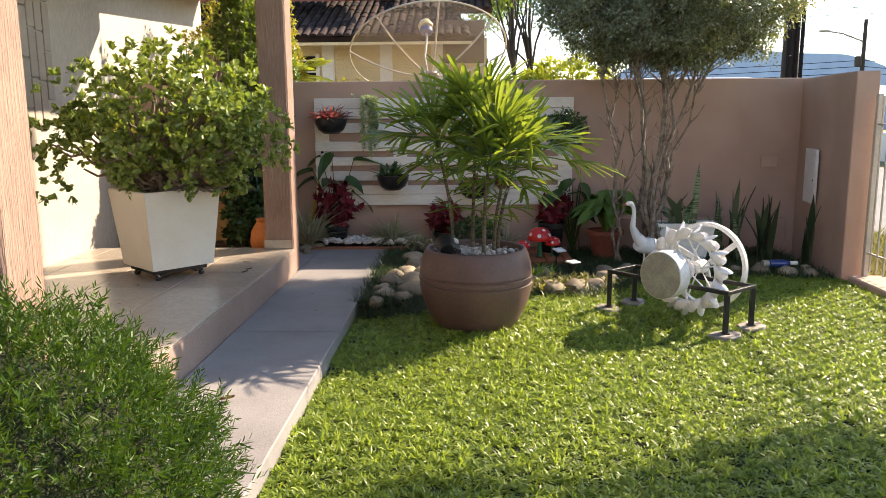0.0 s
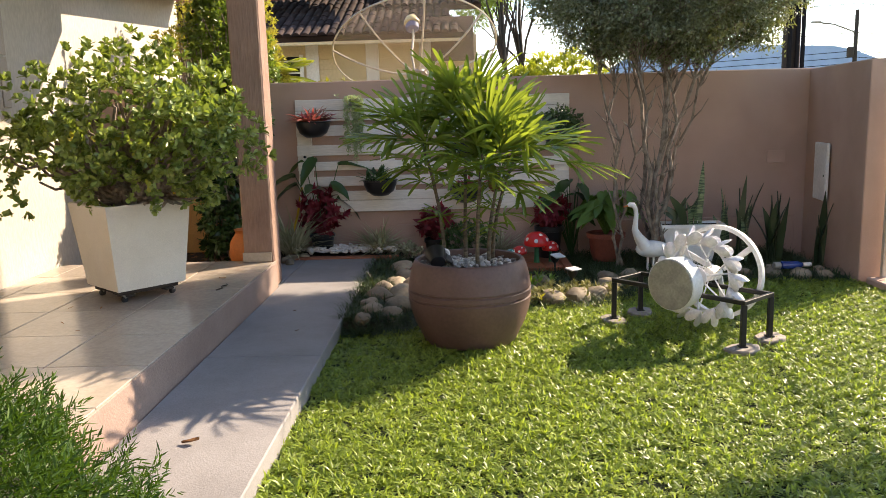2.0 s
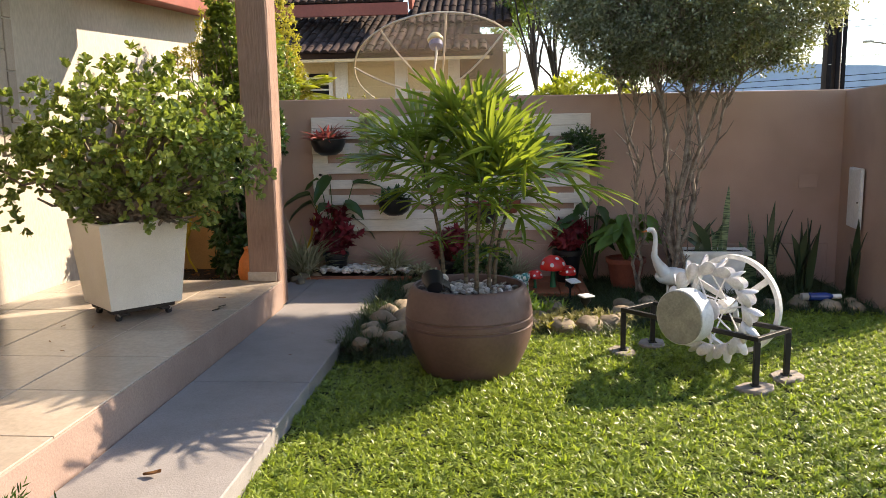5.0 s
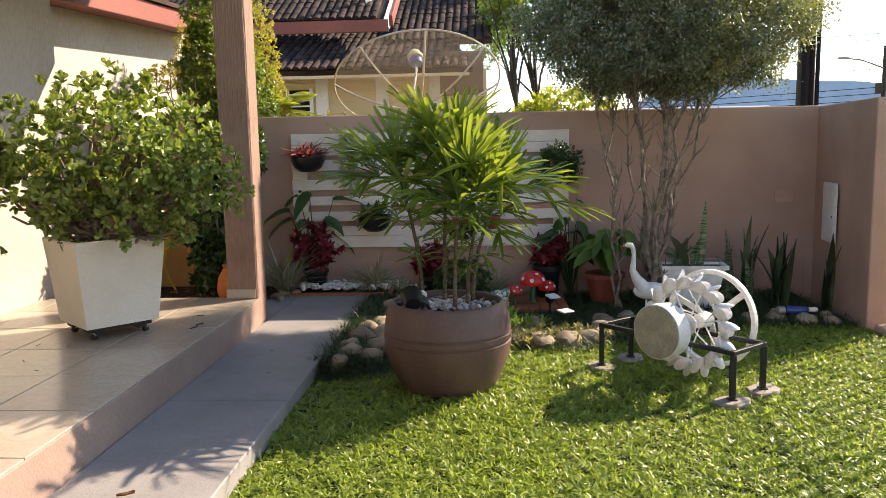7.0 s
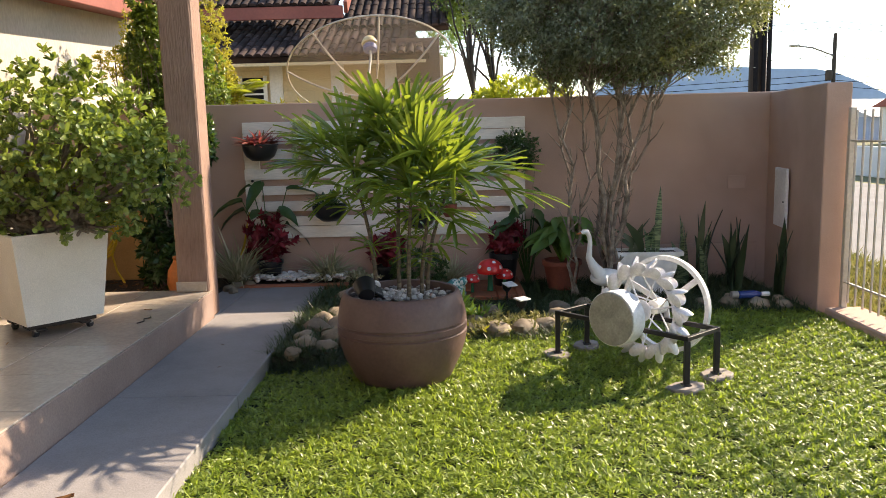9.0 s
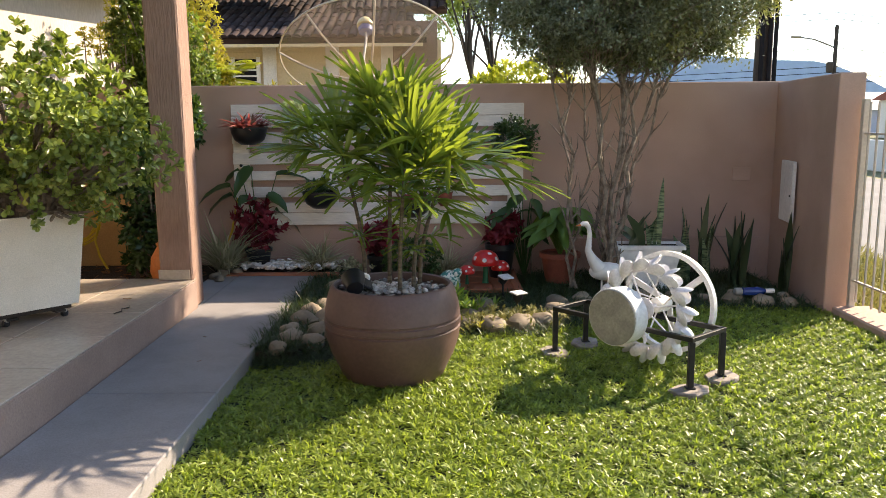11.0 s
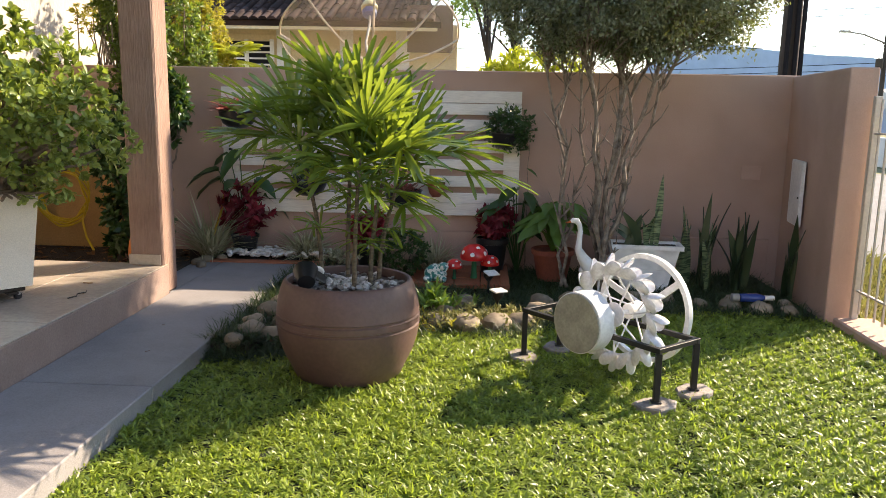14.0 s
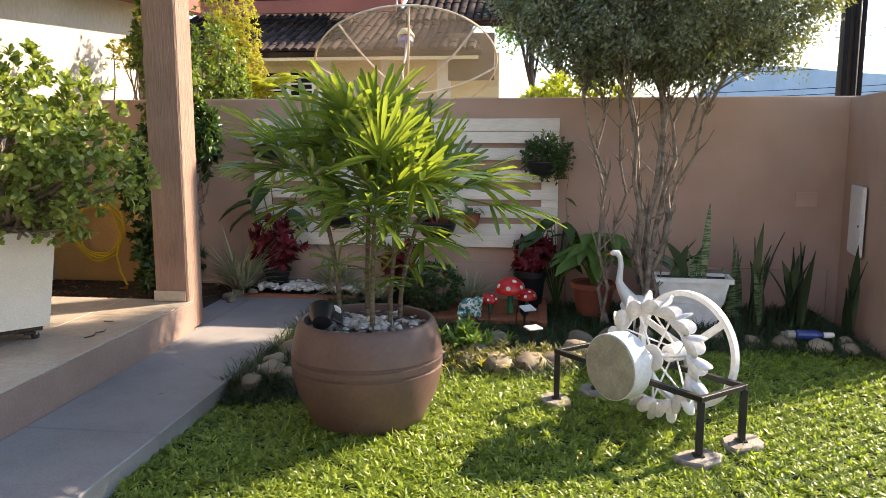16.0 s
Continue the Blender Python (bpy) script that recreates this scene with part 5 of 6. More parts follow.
sword_plant((2.46, 7.40, 0.0), ((0.62, 0.03, 0), (0.58, 0.08, 0.02), (0.5, -0.12, 0), (0.6, 0.0, 0.02), (0.46, -0.2, 0), (0.55, 0.04, -0.03), (0.5, 0.12, 0), (0.38, -0.06, -0.03), (0.64, -0.03, 0)), "dark sword plant near the corner", SWORD, 5)
sword_plant((2.74, 7.15, 0.0), ((0.66, 0.01, 0), (0.55, 0.09, -0.02), (0.45, -0.04, 0), (0.36, -0.02, -0.04), (0.3, 0.03, -0.05)), "tall dark sword plant under the meter door", SWORD, 6)

bottle = thing("blue_bottle", "blue plastic bottle lying on stones", "bottle", (2.38, 6.80, 0.088), turn=3)
along = pose(0, 0, 0, 0, 90, 0)
solid("body", Shape().lathe([(0.02, -0.10), (0.032, -0.095), (0.034, 0.03), (0.028, 0.06), (0.014, 0.085)], 20, along), BLUEGLASS, bottle, "blue body", True)
solid("cap", Shape().lathe([(0.017, 0.086), (0.019, 0.088), (0.019, 0.15), (0.015, 0.155)], 16, along), WHITE, bottle, "white neck", True)
solid("base", Shape().lathe([(0.022, -0.16), (0.03, -0.155), (0.03, -0.105), (0.02, -0.10)], 16, along), WIRE, bottle, "clear end", True)

door = thing("meter_door", "white metal meter door set in the taupe wall", "cabinet door", (2.872, 7.47, 0.80), turn=-8, kind="structure")
solid("panel", Shape().box(-0.008, 0.0, -0.165, 0.165, -0.245, 0.245, 0.003, pose(0.0, 0, 0, 0, 0, 0)), WHITEPAINT, door)
solid("rim", Shape().box(-0.004, 0.02, -0.175, 0.175, -0.255, 0.255, 0.003), WHITEPAINT, door)
solid("lock", Shape().lathe([(0.008, 0.0), (0.008, 0.008), (0.004, 0.009)], 12, pose(-0.007, -0.13, -0.03, 0, -90, 0)), BLACKPOT, door)
plate = thing("cover_plate", "painted square cover plate on the wall", "cover plate", (2.70, 8.047, 0.905), kind="structure")
solid("plate", Shape().box(-0.085, 0.085, -0.008, 0.0, -0.06, 0.06, 0.003), TAUPE, plate)


# ---- gate rail and kerb ----
gate = thing("gate", "cream steel bar fence on a low kerb", "fence", (2.93, 6.46, 0.0), turn=0)
for k in range(60):
    y = -0.10 - k * 0.105
    solid("bar", Shape().box(-0.007, 0.007, y - 0.006, y + 0.006, 0.10, 1.52, 0.002), GATEPAINT, gate)
for z in (0.25, 1.30):
    solid("rail", Shape().box(-0.012, 0.012, -6.4, -0.02, z - 0.006, z + 0.006, 0.002), GATEPAINT, gate)
solid("gate_post", Shape().box(-0.022, 0.022, -0.055, -0.012, 0.02, 1.54, 0.004), GATEPAINT, gate)
setting("kerb", Shape().box(2.80, 3.08, -3.0, 6.44, -0.115, 0.055, 0.012).mesh("kerb", TAUPE), "low taupe kerb under the bar fence", "kerb")

# ---- behind the porch: shrubs, hose, clay jar ----
def shrub(name, label, at, lobes, n, leaf, w, mat, seed, outline=LANCE, per=12, stem_r=0.02):
    rng = np.random.default_rng(seed)
    b = thing(name, label, "shrub", at)
    ps, ds = [], []
    for c, r, share in lobes:
        p, d = ball(int(n * share), c, r, rng, 0.55, 0.2, 2.4, seed)
        ps.append(p)
        ds.append(d)
    p, d = np.concatenate(ps), np.concatenate(ds)
    keep = p[:, 2] > 0.02
    p, d = p[keep], d[keep]
    v, t = rosettes(p, unit(d + (0, 0, 0.3)), per, leaf, w, outline, 1.0, rng, 0.25, 0.12)
    part("leaves", array_mesh("leaves", v, t, mat), b)
    tagged(solid("branch_mass", limbs((0, 0, -0.05), p[rng.choice(len(p), 40, replace=False)], rng, stem_r, 0.004, 0.06, 6), BARK, b, smooth=True), kind="stuff")


shrub("dark_shrub", "glossy dark green shrub behind the porch pillar", (-2.36, 7.35, 0.10), (((-0.10, 0, 0.35), (0.24, 0.25, 0.36), 0.3), ((-0.22, 0.05, 0.95), (0.24, 0.25, 0.45), 0.3), ((0.12, 0.3, 1.30), (0.16, 0.18, 0.3), 0.2)), 620, 0.07, 0.03, DARKLEAF, 61)
shrub("leafy_shrub", "tall mid-green shrub with sunlit tips behind the pillar", (-2.40, 7.62, 0.10), (((-0.06, 0, 1.55), (0.24, 0.22, 0.42), 0.4), ((-0.16, 0.05, 2.05), (0.26, 0.22, 0.42), 0.4), ((-0.20, 0.1, 2.6), (0.2, 0.2, 0.4), 0.2)), 900, 0.05, 0.02, MIDLEAF, 64)
shrub("leafy_shrub", "tall mid-green shrub beyond the garden wall", (-2.62, 8.75, -0.12), (((0.0, 0, 2.1), (0.32, 0.3, 0.6), 0.6), ((0.22, 0, 1.75), (0.2, 0.25, 0.5), 0.4)), 700, 0.05, 0.018, MIDLEAF, 62)
shrub("golden_shrub", "yellow-green fine-leaved shrub above the wall", (-2.70, 9.6, -0.12), (((0.0, 0.0, 2.3), (0.32, 0.3, 0.45), 0.5), ((-0.05, 0.0, 2.85), (0.3, 0.3, 0.45), 0.3), ((0.22, 0, 1.85), (0.25, 0.25, 0.35), 0.2)), 1100, 0.042, 0.013, GOLDLEAF, 63)
shrub("golden_shrub", "wispy golden shrub beside the cream house wall", (-3.02, 8.3, -0.12), (((0.10, 0, 2.45), (0.22, 0.25, 0.42), 0.7), ((-0.12, -0.1, 2.28), (0.20, 0.2, 0.16), 0.3)), 340, 0.04, 0.012, GOLDLEAF, 65, per=8)


def fern_frond_plant():
    rng = np.random.default_rng(9)
    b = thing("lime_tree_fern", "lime green feathery fern fronds above the wall", "fern", (-2.42, 9.7, -0.12))
    solid("stem", Shape().tube([(0, 0, 0), (-0.02, 0, 1.0), (0.0, 0, 2.0)], [0.03, 0.025, 0.015], 8), BARK, b, smooth=True)
    for k in range(16):
        a, el = k * 2.4, rng.uniform(0.1, 0.9)
        d = Vector((math.cos(a) * math.cos(el), math.sin(a) * math.cos(el), math.sin(el)))
        pts = np.array([tuple(Vector((0, 0, 2.0)) + d * (0.55 * s) - Vector((0, 0, 0.22 * s * s))) for s in np.linspace(0.1, 1, 42)])
        side = np.tile(unit(np.cross(np.array(tuple(d)), (0, 0, 1.0))), (42, 1))
        ln = 0.13 * np.sin(np.linspace(0.35, 3.0, 42)) + 0.015
        v1 = leaf_arrays(pts, side + np.array(tuple(d)) * 0.4, np.tile((0, 0, 1.0), (42, 1)), ln, 0.011, LANCE, 0.5)
        v2 = leaf_arrays(pts, -side + np.array(tuple(d)) * 0.4, np.tile((0, 0, 1.0), (42, 1)), ln, 0.011, LANCE, 0.5)
        v, t = joined(v1, v2)
        part("frond", array_mesh("frond", v, t, LIMELEAF), b)


fern_frond_plant()
jar = thing("clay_jar", "round orange clay jar on the bed behind the pillar", "jar", (-2.20, 7.02, 0.10))
solid("body", Shape().lathe([(0.09, 0.0), (0.14, 0.05), (0.168, 0.15), (0.155, 0.26), (0.115, 0.325), (0.105, 0.345), (0.115, 0.37), (0.10, 0.372), (0.09, 0.33)], 28), ORANGE_POT, jar, smooth=True)
hose = thing("garden_hose", "coiled yellow garden hose hung on the wall", "hose", (-3.38, 7.98, 0.0))
hpts = []
for i in range(150):
    a = i / 150 * 2 * math.pi * 4
    hpts.append((0.22 * math.cos(a) + 0.02 * math.sin(i * 0.7), -0.03 - 0.012 * (i / 37), 0.62 + 0.24 * math.sin(a) - 0.02 * (i / 37)))
hpts += [(0.22, -0.1, 0.48), (0.20, -0.12, 0.36), (0.25, -0.16, 0.22), (0.33, -0.2, 0.115)]
solid("coil", Shape().tube(hpts, 0.010, 7), YELLOWHOSE, hose, smooth=True)
solid("hook", Shape().box(-0.05, 0.05, 0.0, 0.048, 0.82, 0.88, 0.004), BLACKIRON, hose)
tail = thing("hose_tail", "end of a yellow hose rising along the wall", "hose", (-2.03, 7.95, 0.092))
solid("hose_run", Shape().tube([(0.0, -0.1, 0.01), (0.0, -0.03, 0.12), (0.06, 0.04, 0.34), (0.13, 0.07, 0.68), (0.17, 0.085, 0.92)], 0.011, 8), YELLOWHOSE, tail, smooth=True)
tap = solid("tap", Shape().lathe([(0.012, 0.0), (0.014, 0.05), (0.02, 0.052), (0.02, 0.07), (0.01, 0.075)], 14, pose(0.17, 0.03, 0.93, -90, 0, 0)), BLACKIRON, tail, "black tap")


# ---- neighbour's house ----
HY = 12.9
house = thing("neighbour_house", "pale yellow bungalow with weathered clay tile roofs", "house", (-2.0, HY, -0.12))


hw = solid("wall", Shape().box(-3.2, 1.95, 0.012, 0.2, 0.0, 2.70), PALECREAM, house, "pale yellow boarded wall")
for k in range(17):
    solid("board", Shape().box(-3.2, 1.95, 0.0, 0.0115, k * 0.16, k * 0.16 + 0.156, 0.003), PALECREAM, hw)
for x in (-0.62, 0.32, 1.15):
    solid("post", Shape().box(x - 0.10, x + 0.10, -0.03, -0.001, 0.0, 2.68, 0.005), WHITEPAINT, house, "white painted post")
win = solid("window", Shape().box(-1.52, -0.79, -0.02, -0.002, 1.45, 2.45), CABLE, house, "dark louvred window in a white frame")
for x in (-1.55, -1.17, -0.79):
    solid("window_frame", Shape().box(x - 0.03, x + 0.03, -0.045, -0.021, 1.42, 2.48, 0.004), WHITEPAINT, win)
for k in range(4):
    solid("slat", Shape().box(-1.50, -0.81, -0.04, -0.0215, 2.10 + k * 0.09, 2.125 + k * 0.09, 0.002), WHITEPAINT, win)
solid("window_sash", Shape().box(-1.50, -0.81, -0.04, -0.0215, 1.98, 2.05, 0.002), WHITEPAINT, win)
solid("plaque", Shape().box(0.55, 0.72, -0.02, -0.002, 1.6, 2.05, 0.003), surface("timber_plaque", (0.22, 0.12, 0.06), (0.32, 0.19, 0.10), 6), house)

tile_kinds = []
for k in range(3):
    vs, fs = [], []
    for j, (y, z) in enumerate(((0.0, 0.0), (0.30, -0.012 + 0.004 * k))):
        for i in range(7):
            a = math.pi * i / 6
            vs.append((-0.058 * math.cos(a), y, 0.046 * math.sin(a) + z))
    fs = [(i, i + 1, i + 8, i + 7) for i in range(6)] + [tuple(range(6, -1, -1))]
    tile_kinds.append(Shape().add(vs, fs).mesh("roof_tile", ROOFTILE, True))


def roof(name, x0, x1, y0, z0, y1, z1, skew=0.0, cut=None):
    """A sloping roof of clay tiles, laid in rows from the eave up."""
    slope = math.atan2(z1 - z0, y1 - y0)
    run = math.hypot(y1 - y0, z1 - z0)
    deck = Shape()
    n = Vector((0, -math.sin(slope), math.cos(slope)))
    a, b = Vector((x0, y0, z0)), Vector((x1, y0, z0))
    c, d = Vector((x1 - skew, y1, z1)), Vector((x0, y1, z1))
    q = [a, b, c, d]
    deck.add([p for p in q] + [p - n * 0.08 for p in q], [(0, 1, 2, 3), (7, 6, 5, 4), (0, 4, 5, 1), (1, 5, 6, 2), (2, 6, 7, 3), (3, 7, 4, 0)])
    base = solid(name, deck, ROOFTILE, house, "weathered clay tile roof")
    r = random.Random(x0 * 7 + y0)
    rows, cols = int(run / 0.265), int((x1 - x0) / 0.128)
    for j in range(rows):
        for i in range(cols):
            x = x0 + 0.07 + i * 0.128
            s = j / max(1, rows)
            if x > x1 - skew * s - 0.05:
                continue
            o = part("roof_tile", tile_kinds[r.randrange(3)], base)
            o.matrix_local = Matrix.Translation(Vector((x, y0, z0)) + Vector((0, math.cos(slope), math.sin(slope))) * (j * 0.265 - 0.05) + n * (0.018 + r.uniform(0, 0.008))) @ Matrix.Rotation(slope, 4, "X")
    return base


roof("lower_roof", -3.2, 1.75, -0.75, 2.68, 1.75, 3.60, 0.5)
solid("eave_board", Shape().box(-3.2, 1.7, -0.72, -0.69, 2.56, 2.66, 0.004), PALECREAM, house)
roof("upper_roof", -3.6, 0.32, 0.25, 3.55, 2.1, 4.5)
solid("upper_fascia", Shape().box(-3.6, 0.42, 0.19, 0.235, 3.34, 3.53, 0.006), REDWOOD, house, "red-brown fascia board")
roof("side_roof", 0.36, 2.05, 0.6, 3.24, 3.2, 4.5)
solid("gable_board", Shape().box(-0.03, 0.03, 0.0, 1.6, -0.09, 0.09, 0.005, pose(0.46, 0.22, 3.50, 27, 0, 0)), REDWOOD, house, "red-brown gable board")
solid("gable_end", Shape().box(1.25, 1.9, -0.35, -0.30, 2.30, 2.95, 0.005), surface("brown_gable", (0.12, 0.07, 0.05), (0.18, 0.11, 0.08), 3), house, "brown timber gable end")
solid("vent_pipe", Shape().tube([(0.02, 0.9, 3.8), (0.02, 0.9, 4.5)], 0.06, 12), WHITEPAINT, house, smooth=True)

# ---- mesh satellite dish ----
mm, mt, mp = nodes_of("perforated_aluminium")
mp.inputs["Base Color"].default_value, mp.inputs["Roughness"].default_value, mp.inputs["Metallic"].default_value = (0.62, 0.57, 0.48, 1), 0.5, 0.4
tr = mt.nodes.new("ShaderNodeBsdfTransparent")
mx = mt.nodes.new("ShaderNodeMixShader")
mx.inputs[0].default_value = 0.26
mt.links.new(tr.outputs[0], mx.inputs[1])
mt.links.new(mp.outputs[0], mx.inputs[2])
mt.links.new(mx.outputs[0], mt.nodes["Material Output"].inputs[0])
MESHM = mm
RIB = plain("pale_metal_rib", (0.50, 0.45, 0.37), 0.5, 0.2)


def dish():
    R, D = 0.93, 0.34
    b = thing("satellite_dish", "large perforated mesh satellite dish behind the wall", "satellite dish", (0, 0, 0))
    nrm = Vector((-0.10, 0.50, 0.86)).normalized()
    b.matrix_world = Matrix.Translation((-0.80, 9.35, 1.84)) @ nrm.to_track_quat("Z", "Y").to_matrix().to_4x4()
    rim = [(R * math.cos(a), R * math.sin(a), D) for a in np.linspace(0, 2 * math.pi, 65)]
    solid("rim", Shape().tube(rim, 0.010, 6), RIB, b, smooth=True)
    for k in range(8):
        a0, a1 = 2 * math.pi * k / 8, 2 * math.pi * (k + 1) / 8
        vs, fs = [], []
        for j in range(7):
            r = R * (0.08 + 0.92 * j / 6)
            for i in range(7):
                a = a0 + (a1 - a0) * i / 6
                vs.append((r * math.cos(a), r * math.sin(a), D * (r / R) ** 2))
        fs = [(j * 7 + i, j * 7 + i + 1, j * 7 + i + 8, j * 7 + i + 7) for j in range(6) for i in range(6)]
        solid("mesh_panel", Shape().add(vs, fs), MESHM, b, "see-through metal mesh", True)
        pts = [(R * s * math.cos(a0), R * s * math.sin(a0), D * s * s - 0.006) for s in np.linspace(0.05, 1, 8)]
        solid("rib", Shape().tube(pts, 0.011, 6), RIB, b)
    solid("hub", Shape().lathe([(0.06, -0.03), (0.10, -0.02), (0.10, 0.012), (0.05, 0.02)], 20), WIRE, b, smooth=True)
    solid("feed_arm", Shape().tube([(0.03, 0, 0), (0.05, 0.02, 0.25), (0.0, 0, 0.52), (0, 0, 0.62)], 0.014, 8), GALV, b, smooth=True)
    f = solid("feed_horn", Shape().lathe([(0.05, 0.60), (0.075, 0.61), (0.08, 0.66), (0.05, 0.70)], 20), plain("blue_grey_plastic", (0.08, 0.10, 0.22), 0.4), b, "blue-grey feed horn", True)
    solid("feed_cover", Shape().lathe([(0.09, 0.69), (0.092, 0.71), (0.06, 0.77), (0.02, 0.79)], 20), plain("cream_plastic", (0.62, 0.52, 0.26), 0.4), f, "cream plastic cover", True)
    inv = b.matrix_world.inverted()
    solid("mast", Shape().tube([inv @ Vector((-0.80, 9.35, 1.84)), inv @ Vector((-0.78, 9.36, -0.12))], 0.045, 12), GALV, b, "grey steel mast", True)


dish()

# ---- street side and distance ----
def utility_pole(name, at, h, r, mat, label):
    b = thing(name, label, "utility pole", at)
    solid("shaft", Shape().tube([(0, 0, 0), (0, 0, h)], [r, r * 0.7], 14), mat, b, smooth=True)
    return b


big = utility_pole("utility_pole", (4.02, 11.0, -0.12), 7.4, 0.12, DARKWOOD, "tall dark timber utility pole behind the wall")
for dx in (-0.08, 0.02, 0.09):
    solid("conduit", Shape().tube([(dx, -0.14, 0), (dx, -0.13, 6.0)], 0.028, 8), CABLE, big, smooth=True)
far = utility_pole("street_pole", (19.6, 41.0, -0.12), 6.0, 0.13, DARKWOOD, "dark timber street pole with a lamp arm")
solid("lamp_arm", Shape().tube([(0, 0, 4.9), (-1.2, -0.2, 5.3), (-2.0, -0.3, 5.4)], 0.04, 6), GREYPOLE, far)
solid("lamp_head", Shape().box(-2.4, -1.9, -0.42, -0.2, 5.36, 5.47, 0.03), GALV, far, "street lamp head")
solid("transformer", Shape().lathe([(0.14, 3.7), (0.17, 3.75), (0.17, 4.15), (0.12, 4.2)], 14, pose(-0.28, -0.1, 0)), DARKWOOD, far, "dark transformer", True)
cab = thing("power_lines", "black power lines along the street", "cables", (19.6, 41.0, -0.12))
for k, (z, zz) in enumerate(((3.4, 3.6), (3.7, 3.9), (4.0, 4.15), (4.9, 5.2), (6.3, 6.8), (6.6, 7.3))):
    pts = [(-30 * s, 6 * s, z + (zz - z) * s - 0.5 * math.sin(math.pi * s)) for s in np.linspace(0, 1, 9)]
    pts2 = [(30 * s, 10 * s, z - 0.6 * math.sin(math.pi * s)) for s in np.linspace(0, 1, 9)]
    solid("cable", Shape().tube(pts[::-1] + pts2[1:], 0.016, 5), CABLE, cab)


def mountains():
    vs, fs = [], []
    n = 60
    for i in range(n):
        s = i / (n - 1)
        x = -900 + 2300 * s
        h = 46 + 26 * noise.noise(Vector((s * 5.0, 0.3, 0))) + 9 * noise.noise(Vector((s * 23, 1.3, 0)))
        bump = 78 * math.exp(-((x - 560) / 270.0) ** 4) + 34 * math.exp(-((x - 380) / 140.0) ** 2)
        vs += [(x, 1500, -1), (x, 1500, max(8, h * 0.55 + bump)), (x, 1700, -1)]
    for i in range(n - 1):
        fs += [(i * 3, i * 3 + 3, i * 3 + 4, i * 3 + 1), (i * 3 + 1, i * 3 + 4, i * 3 + 5, i * 3 + 2)]
    return Shape().add(vs, fs)


# the haze of distance is painted into the hills' pale blue base colour
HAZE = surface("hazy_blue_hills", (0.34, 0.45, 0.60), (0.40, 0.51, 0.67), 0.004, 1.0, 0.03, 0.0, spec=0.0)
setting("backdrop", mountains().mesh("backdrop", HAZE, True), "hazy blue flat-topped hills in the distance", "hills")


def street_house(x, y, w, d, h, wall, roofm, label, turn=0):
    b = thing("street_house", label, "house", (x, y, -0.12), "houses across the street", turn=turn)
    solid("wall", Shape().box(-w / 2, w / 2, 0, d, 0, h, 0.02), wall, b)
    e = 0.4
    vs = [(-w / 2 - e, -e, h), (w / 2 + e, -e, h), (w / 2 + e, d + e, h), (-w / 2 - e, d + e, h), (-w / 2 - e, d / 2, h + d * 0.22), (w / 2 + e, d / 2, h + d * 0.22)]
    solid("roof", Shape().add(vs, [(0, 1, 5, 4), (2, 3, 4, 5), (0, 4, 3), (1, 2, 5), (3, 2, 1, 0)]), roofm, b)
    for k in range(3):
        x0 = -w / 2 + w * (0.15 + 0.27 * k)
        wdw = solid("window", Shape().box(x0, x0 + w * 0.16, -0.02, -0.001, h * 0.35, h * 0.75), CABLE, b)
        solid("frame", Shape().box(x0 - 0.06, x0 + w * 0.16 + 0.06, -0.05, -0.021, h * 0.35 - 0.08, h * 0.35, 0.01), WHITEPAINT, wdw)
    return b


BLUEGREY = surface("blue_grey_wall", (0.30, 0.36, 0.48), (0.36, 0.42, 0.55), 0.5)
PALEWALL = surface("pale_wall", (0.55, 0.54, 0.52), (0.68, 0.67, 0.65), 0.5)
GREYROOF = surface("grey_sheet_roof", (0.42, 0.43, 0.45), (0.52, 0.53, 0.55), 0.7, 0.5)
street_house(38.0, 66.0, 9.0, 7.0, 2.0, BLUEGREY, GREYROOF, "low blue-grey house with a pale roof", 25)
street_house(38.0, 50.0, 12.0, 8.0, 2.6, PALEWALL, REDWOOD, "pale building with a red roof band", 10)
street_house(15.0, 55.0, 10.0, 8.0, 2.2, PALEWALL, BLUEGREY, "pale low building far down the street", 0)
street_house(1.6, 30.0, 3.0, 4.0, 1.75, PALECREAM, ORANGE_POT, "small house with an orange roof", 0)
setting("street_wall", Shape().box(12.0, 12.2, 4.0, 90.0, -0.115, 0.75, 0.02).mesh("street_wall", PALEWALL), "low pale wall across the street", "wall")


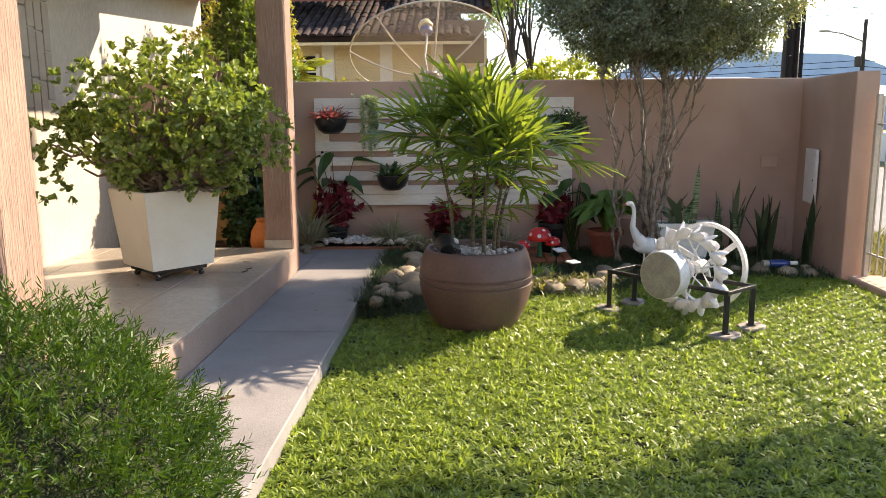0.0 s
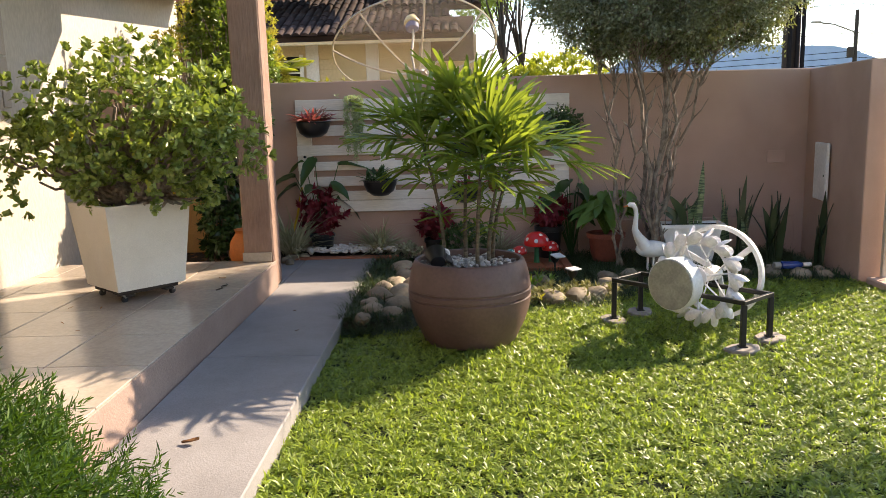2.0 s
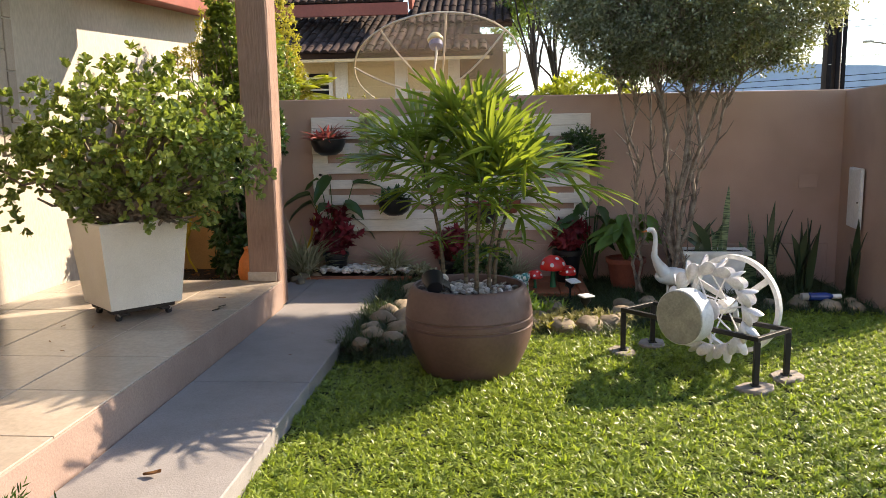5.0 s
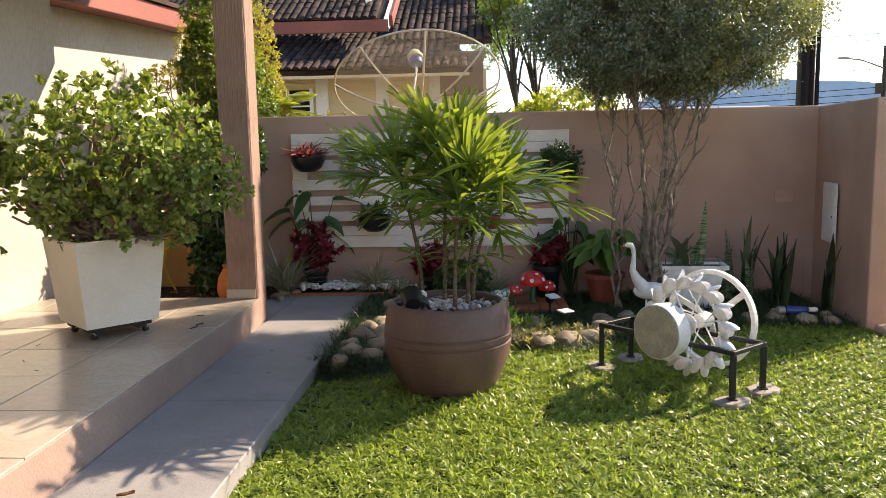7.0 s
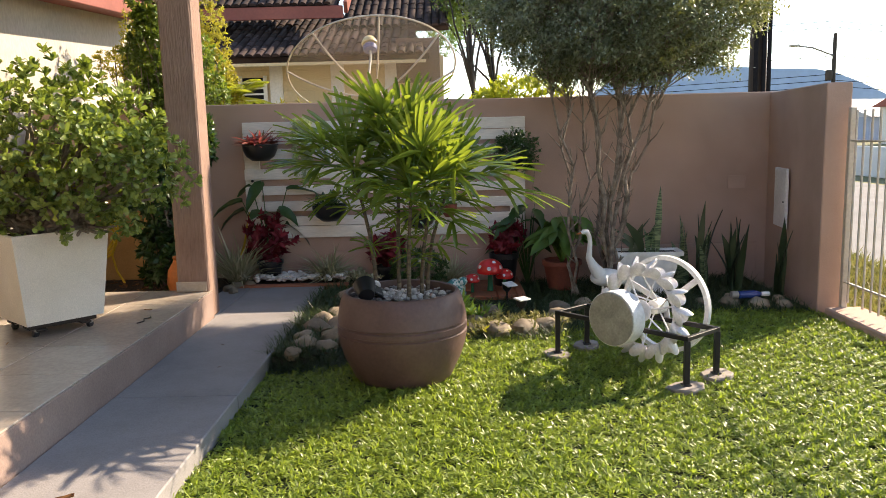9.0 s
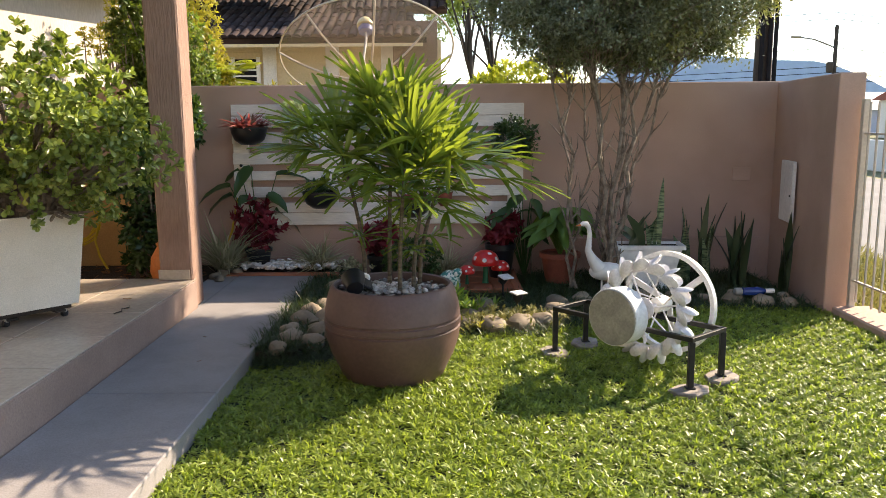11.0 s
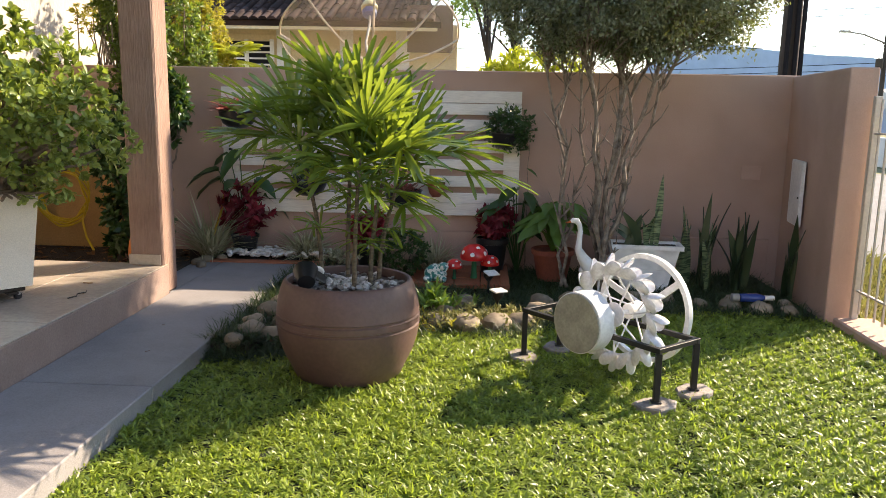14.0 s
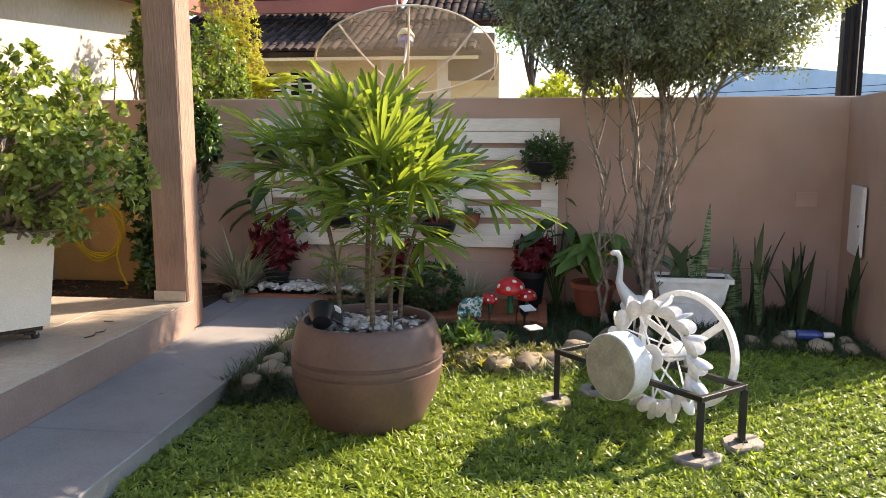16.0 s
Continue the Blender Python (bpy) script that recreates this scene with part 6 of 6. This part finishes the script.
def far_tree(at, h, r, label, mat=DARKLEAF, seed=0, n=700, leaf=0.10, bare=0.45, name="street_tree", lobes=None):
    rng = np.random.default_rng(seed)
    b = thing(name, label, "tree", at)
    lobes = lobes or [((rng.normal() * r * 0.45, rng.normal() * r * 0.45, h * rng.uniform(bare + 0.15, 0.95)), r * rng.uniform(0.35, 0.6)) for _ in range(9)]
    ps, ds = zip(*[ball(n // len(lobes), c, (q, q, q * 0.8), rng, 0.3, 0.25, 2.0, seed + i) for i, (c, q) in enumerate(lobes)])
    p, d = np.concatenate(ps), np.concatenate(ds)
    v, t = rosettes(p, d, 10, leaf, leaf * 0.4, LANCE, 1.2, rng, 0.3, 0.1)
    v += np.repeat(rng.normal(size=(len(v) // 10, 3)) * leaf * 0.6, 10, 0)[: len(v)] if len(v) % 10 == 0 else 0
    part("crown", array_mesh("crown", v, t, mat), b)
    tr_ = Shape().tube([(0, 0, 0), (0.05 * r, 0, h * 0.3), (-0.04 * r, 0.03, h * 0.6), (0, 0, h * 0.85)], [h * 0.009, h * 0.0075, h * 0.006, h * 0.003], 9)
    solid("trunk", tr_, DARKWOOD, b, smooth=True)
    tagged(solid("branch_mass", limbs((0, 0, h * 0.42), p[rng.choice(len(p), 10, replace=False)], rng, h * 0.005, 0.006, 0.05 * r, 6), DARKWOOD, b), kind="stuff")


far_tree((0.42, 13.5, -0.12), 5.2, 0.9, "slender open tree beyond the wall", MIDLEAF, 3, 640, 0.08)
far_tree((0.95, 16.5, -0.12), 5.5, 1.2, "slender open tree behind the slim one", BROADLEAF, 4, 700, 0.09)
shrub("lime_shrub", "sunlit yellow-green shrub beyond the wall", (1.10, 11.2, -0.12), (((0, 0, 1.85), (0.75, 0.5, 0.45), 0.6), ((-0.5, 0, 1.75), (0.4, 0.4, 0.38), 0.4)), 560, 0.09, 0.026, LIMELEAF, 71)
shrub("bare_shrub", "half-bare twiggy shrub above the wall", (-1.75, 9.4, -0.12), (((0, 0, 1.75), (0.42, 0.2, 0.22), 1.0),), 70, 0.05, 0.014, GOLDLEAF, 72, per=6)
far_tree((4.45, 4.75, -0.12), 4.0, 1.05, "leafy tree on the street verge", DARKLEAF, 8, 600, 0.09, 0.55)



def verge():
    """Low dry ground cover between the fence and the street."""
    rng = np.random.default_rng(55)
    n = 26000
    base = np.stack([rng.uniform(3.15, 4.55, n), rng.uniform(-2, 16, n), np.full(n, -0.12)], 1)
    d = unit(np.concatenate([rng.normal(size=(n, 2)), rng.uniform(0.6, 1.8, (n, 1))], 1))
    v, t = blade_arrays(base, d, rng.normal(size=(n, 3)), rng.uniform(0.08, 0.22, n), 0.014, 0.3)
    tagged(new("verge_plants", array_mesh("verge_plants", v, t, DRYHERB)), "dry brownish ground cover on the verge", "ground cover", "", "stuff")


verge()

# ---- small things on the path and porch ----
leafmat = plain("dry_leaf", (0.22, 0.10, 0.035), 0.7)
for k, (x, y, z, s) in enumerate(((-1.50, 3.42, 0.091, 0.075), (-2.75, 4.98, 0.297, 0.03), (-2.55, 4.95, 0.297, 0.035), (-2.62, 4.62, 0.297, 0.03), (-2.45, 4.45, 0.297, 0.025), (-2.05, 5.75, 0.297, 0.06), (-1.95, 5.5, 0.297, 0.03), (-1.52, 5.6, 0.091, 0.03), (-1.4, 5.1, 0.091, 0.025))):
    dl = thing("fallen_leaf", "dry brown fallen leaf", "leaf", (x, y, z), "fallen leaves", turn=47 * k)
    v, t = leaf_arrays([(-s / 2, 0, 0.002)], [(1, 0, 0.05)], [(0.1, 0.1, 1)], s, s * (0.55 if k == 0 else 0.35), OBOVATE, -0.15, 0.25)
    part("blade", array_mesh("blade", v, t, leafmat), dl)


def leaf_litter():
    rng = np.random.default_rng(19)
    n = 260
    base = np.stack([rng.uniform(-3.85, -2.1, n), rng.uniform(6.5, 7.98, n), np.full(n, 0.104)], 1)
    d = unit(np.concatenate([rng.normal(size=(n, 2)), rng.uniform(-0.1, 0.25, (n, 1))], 1))
    v, t = leaf_arrays(base, d, np.array((0, 0, 1.0)) + rng.normal(size=(n, 3)) * 0.3, rng.uniform(0.03, 0.07, n), rng.uniform(0.015, 0.03, n), OBOVATE, -0.1, 0.2)
    tagged(new("leaf_litter", array_mesh("leaf_litter", v, t, leafmat)), "dry brown leaf litter on the soil behind the porch", "leaf litter", "", "stuff")


leaf_litter()
twig = thing("dry_twig", "thin dry twig lying on the porch tiles", "twig", (-1.97, 5.48, 0.300))
solid("stick", Shape().tube([(-0.01, -0.10, 0.003), (0.015, -0.05, 0.004), (-0.005, 0.0, 0.006), (0.02, 0.05, 0.004), (0.0, 0.10, 0.003)], [0.004, 0.004, 0.0035, 0.003, 0.002], 6), DARKWOOD, twig, smooth=True)

# ---- lawn ----
def lawn(name, n, x0, x1, y0, y1, seed, label, size=1.0):
    rng = np.random.default_rng(seed)
    per = 16
    k = n // per
    cx, cy = rng.uniform(x0, x1, k), rng.uniform(y0, y1, k)
    keep = cy < bed_front(cx) + rng.normal(size=k) * 0.04
    keep &= ((cx + 0.315) ** 2 + (cy - 5.17) ** 2) > 0.27 ** 2
    cx, cy = cx[keep], cy[keep]
    k = len(cx)
    m = k * per
    swell = 0.8 + 0.4 * (np.sin(cx * 3.1 + 1.7 * np.sin(cy * 2.3)) * np.sin(cy * 3.7 + cx) * 0.5 + 0.5)
    tall = np.repeat(swell * rng.uniform(0.55, 1.3, k), per)
    out = rng.normal(size=(m, 2))
    x = np.clip(np.repeat(cx, per) + out[:, 0] * 0.009 * size, x0 - 0.02, x1)
    y = np.repeat(cy, per) + out[:, 1] * 0.009 * size
    lean = np.repeat(rng.normal(size=(k, 2)), per, 0)
    base = np.stack([x, y, -0.012 + 0.016 * rng.uniform(size=m) * tall], 1)
    d = unit(np.concatenate([out + 0.6 * lean, rng.uniform(0.15, 1.3, (m, 1))], 1))
    v, t = blade_arrays(base, d, np.array((0, 0, 1.0)) + rng.normal(size=(m, 3)) * 0.3, 0.030 * size * tall * rng.uniform(0.6, 1.25, m), 0.0068 * size * rng.uniform(0.7, 1.3, m), rng.uniform(0.1, 0.6, m))
    o = new(name, array_mesh(name, v, t, GRASS))
    return tagged(o, label, "grass", "", "stuff")


lawn("lawn", 430000, -1.17, 2.80, 2.2, 6.75, 1, "short broad-bladed green lawn with yellowed patches")
lawn("lawn", 64000, -1.17, 2.80, -3.0, 2.2, 2, "short broad-bladed green lawn near the front", 2.2)

# ---- porch tiles ----
tile_w = 0.53
kinds = {}
for i in range(4):
    for j in range(8):
        x1 = -1.822 - (0.0 if i == 0 else 0.49 + (i - 1) * tile_w)
        x0 = x1 - (0.49 if i == 0 else tile_w)
        x0 = max(x0, -3.536)
        y0 = 2.25 + j * tile_w
        y1 = min(y0 + tile_w, 6.447)
        key = (round(x1 - x0, 3), round(y1 - y0, 3))
        if key not in kinds:
            kinds[key] = Shape().box(0.003, key[0] - 0.003, 0.003, key[1] - 0.003, 0.0, 0.010, 0.002).mesh("tile", TILE)
        o = part("tile", kinds[key], porch)
        o.location = (x0, y0, 0.2865)
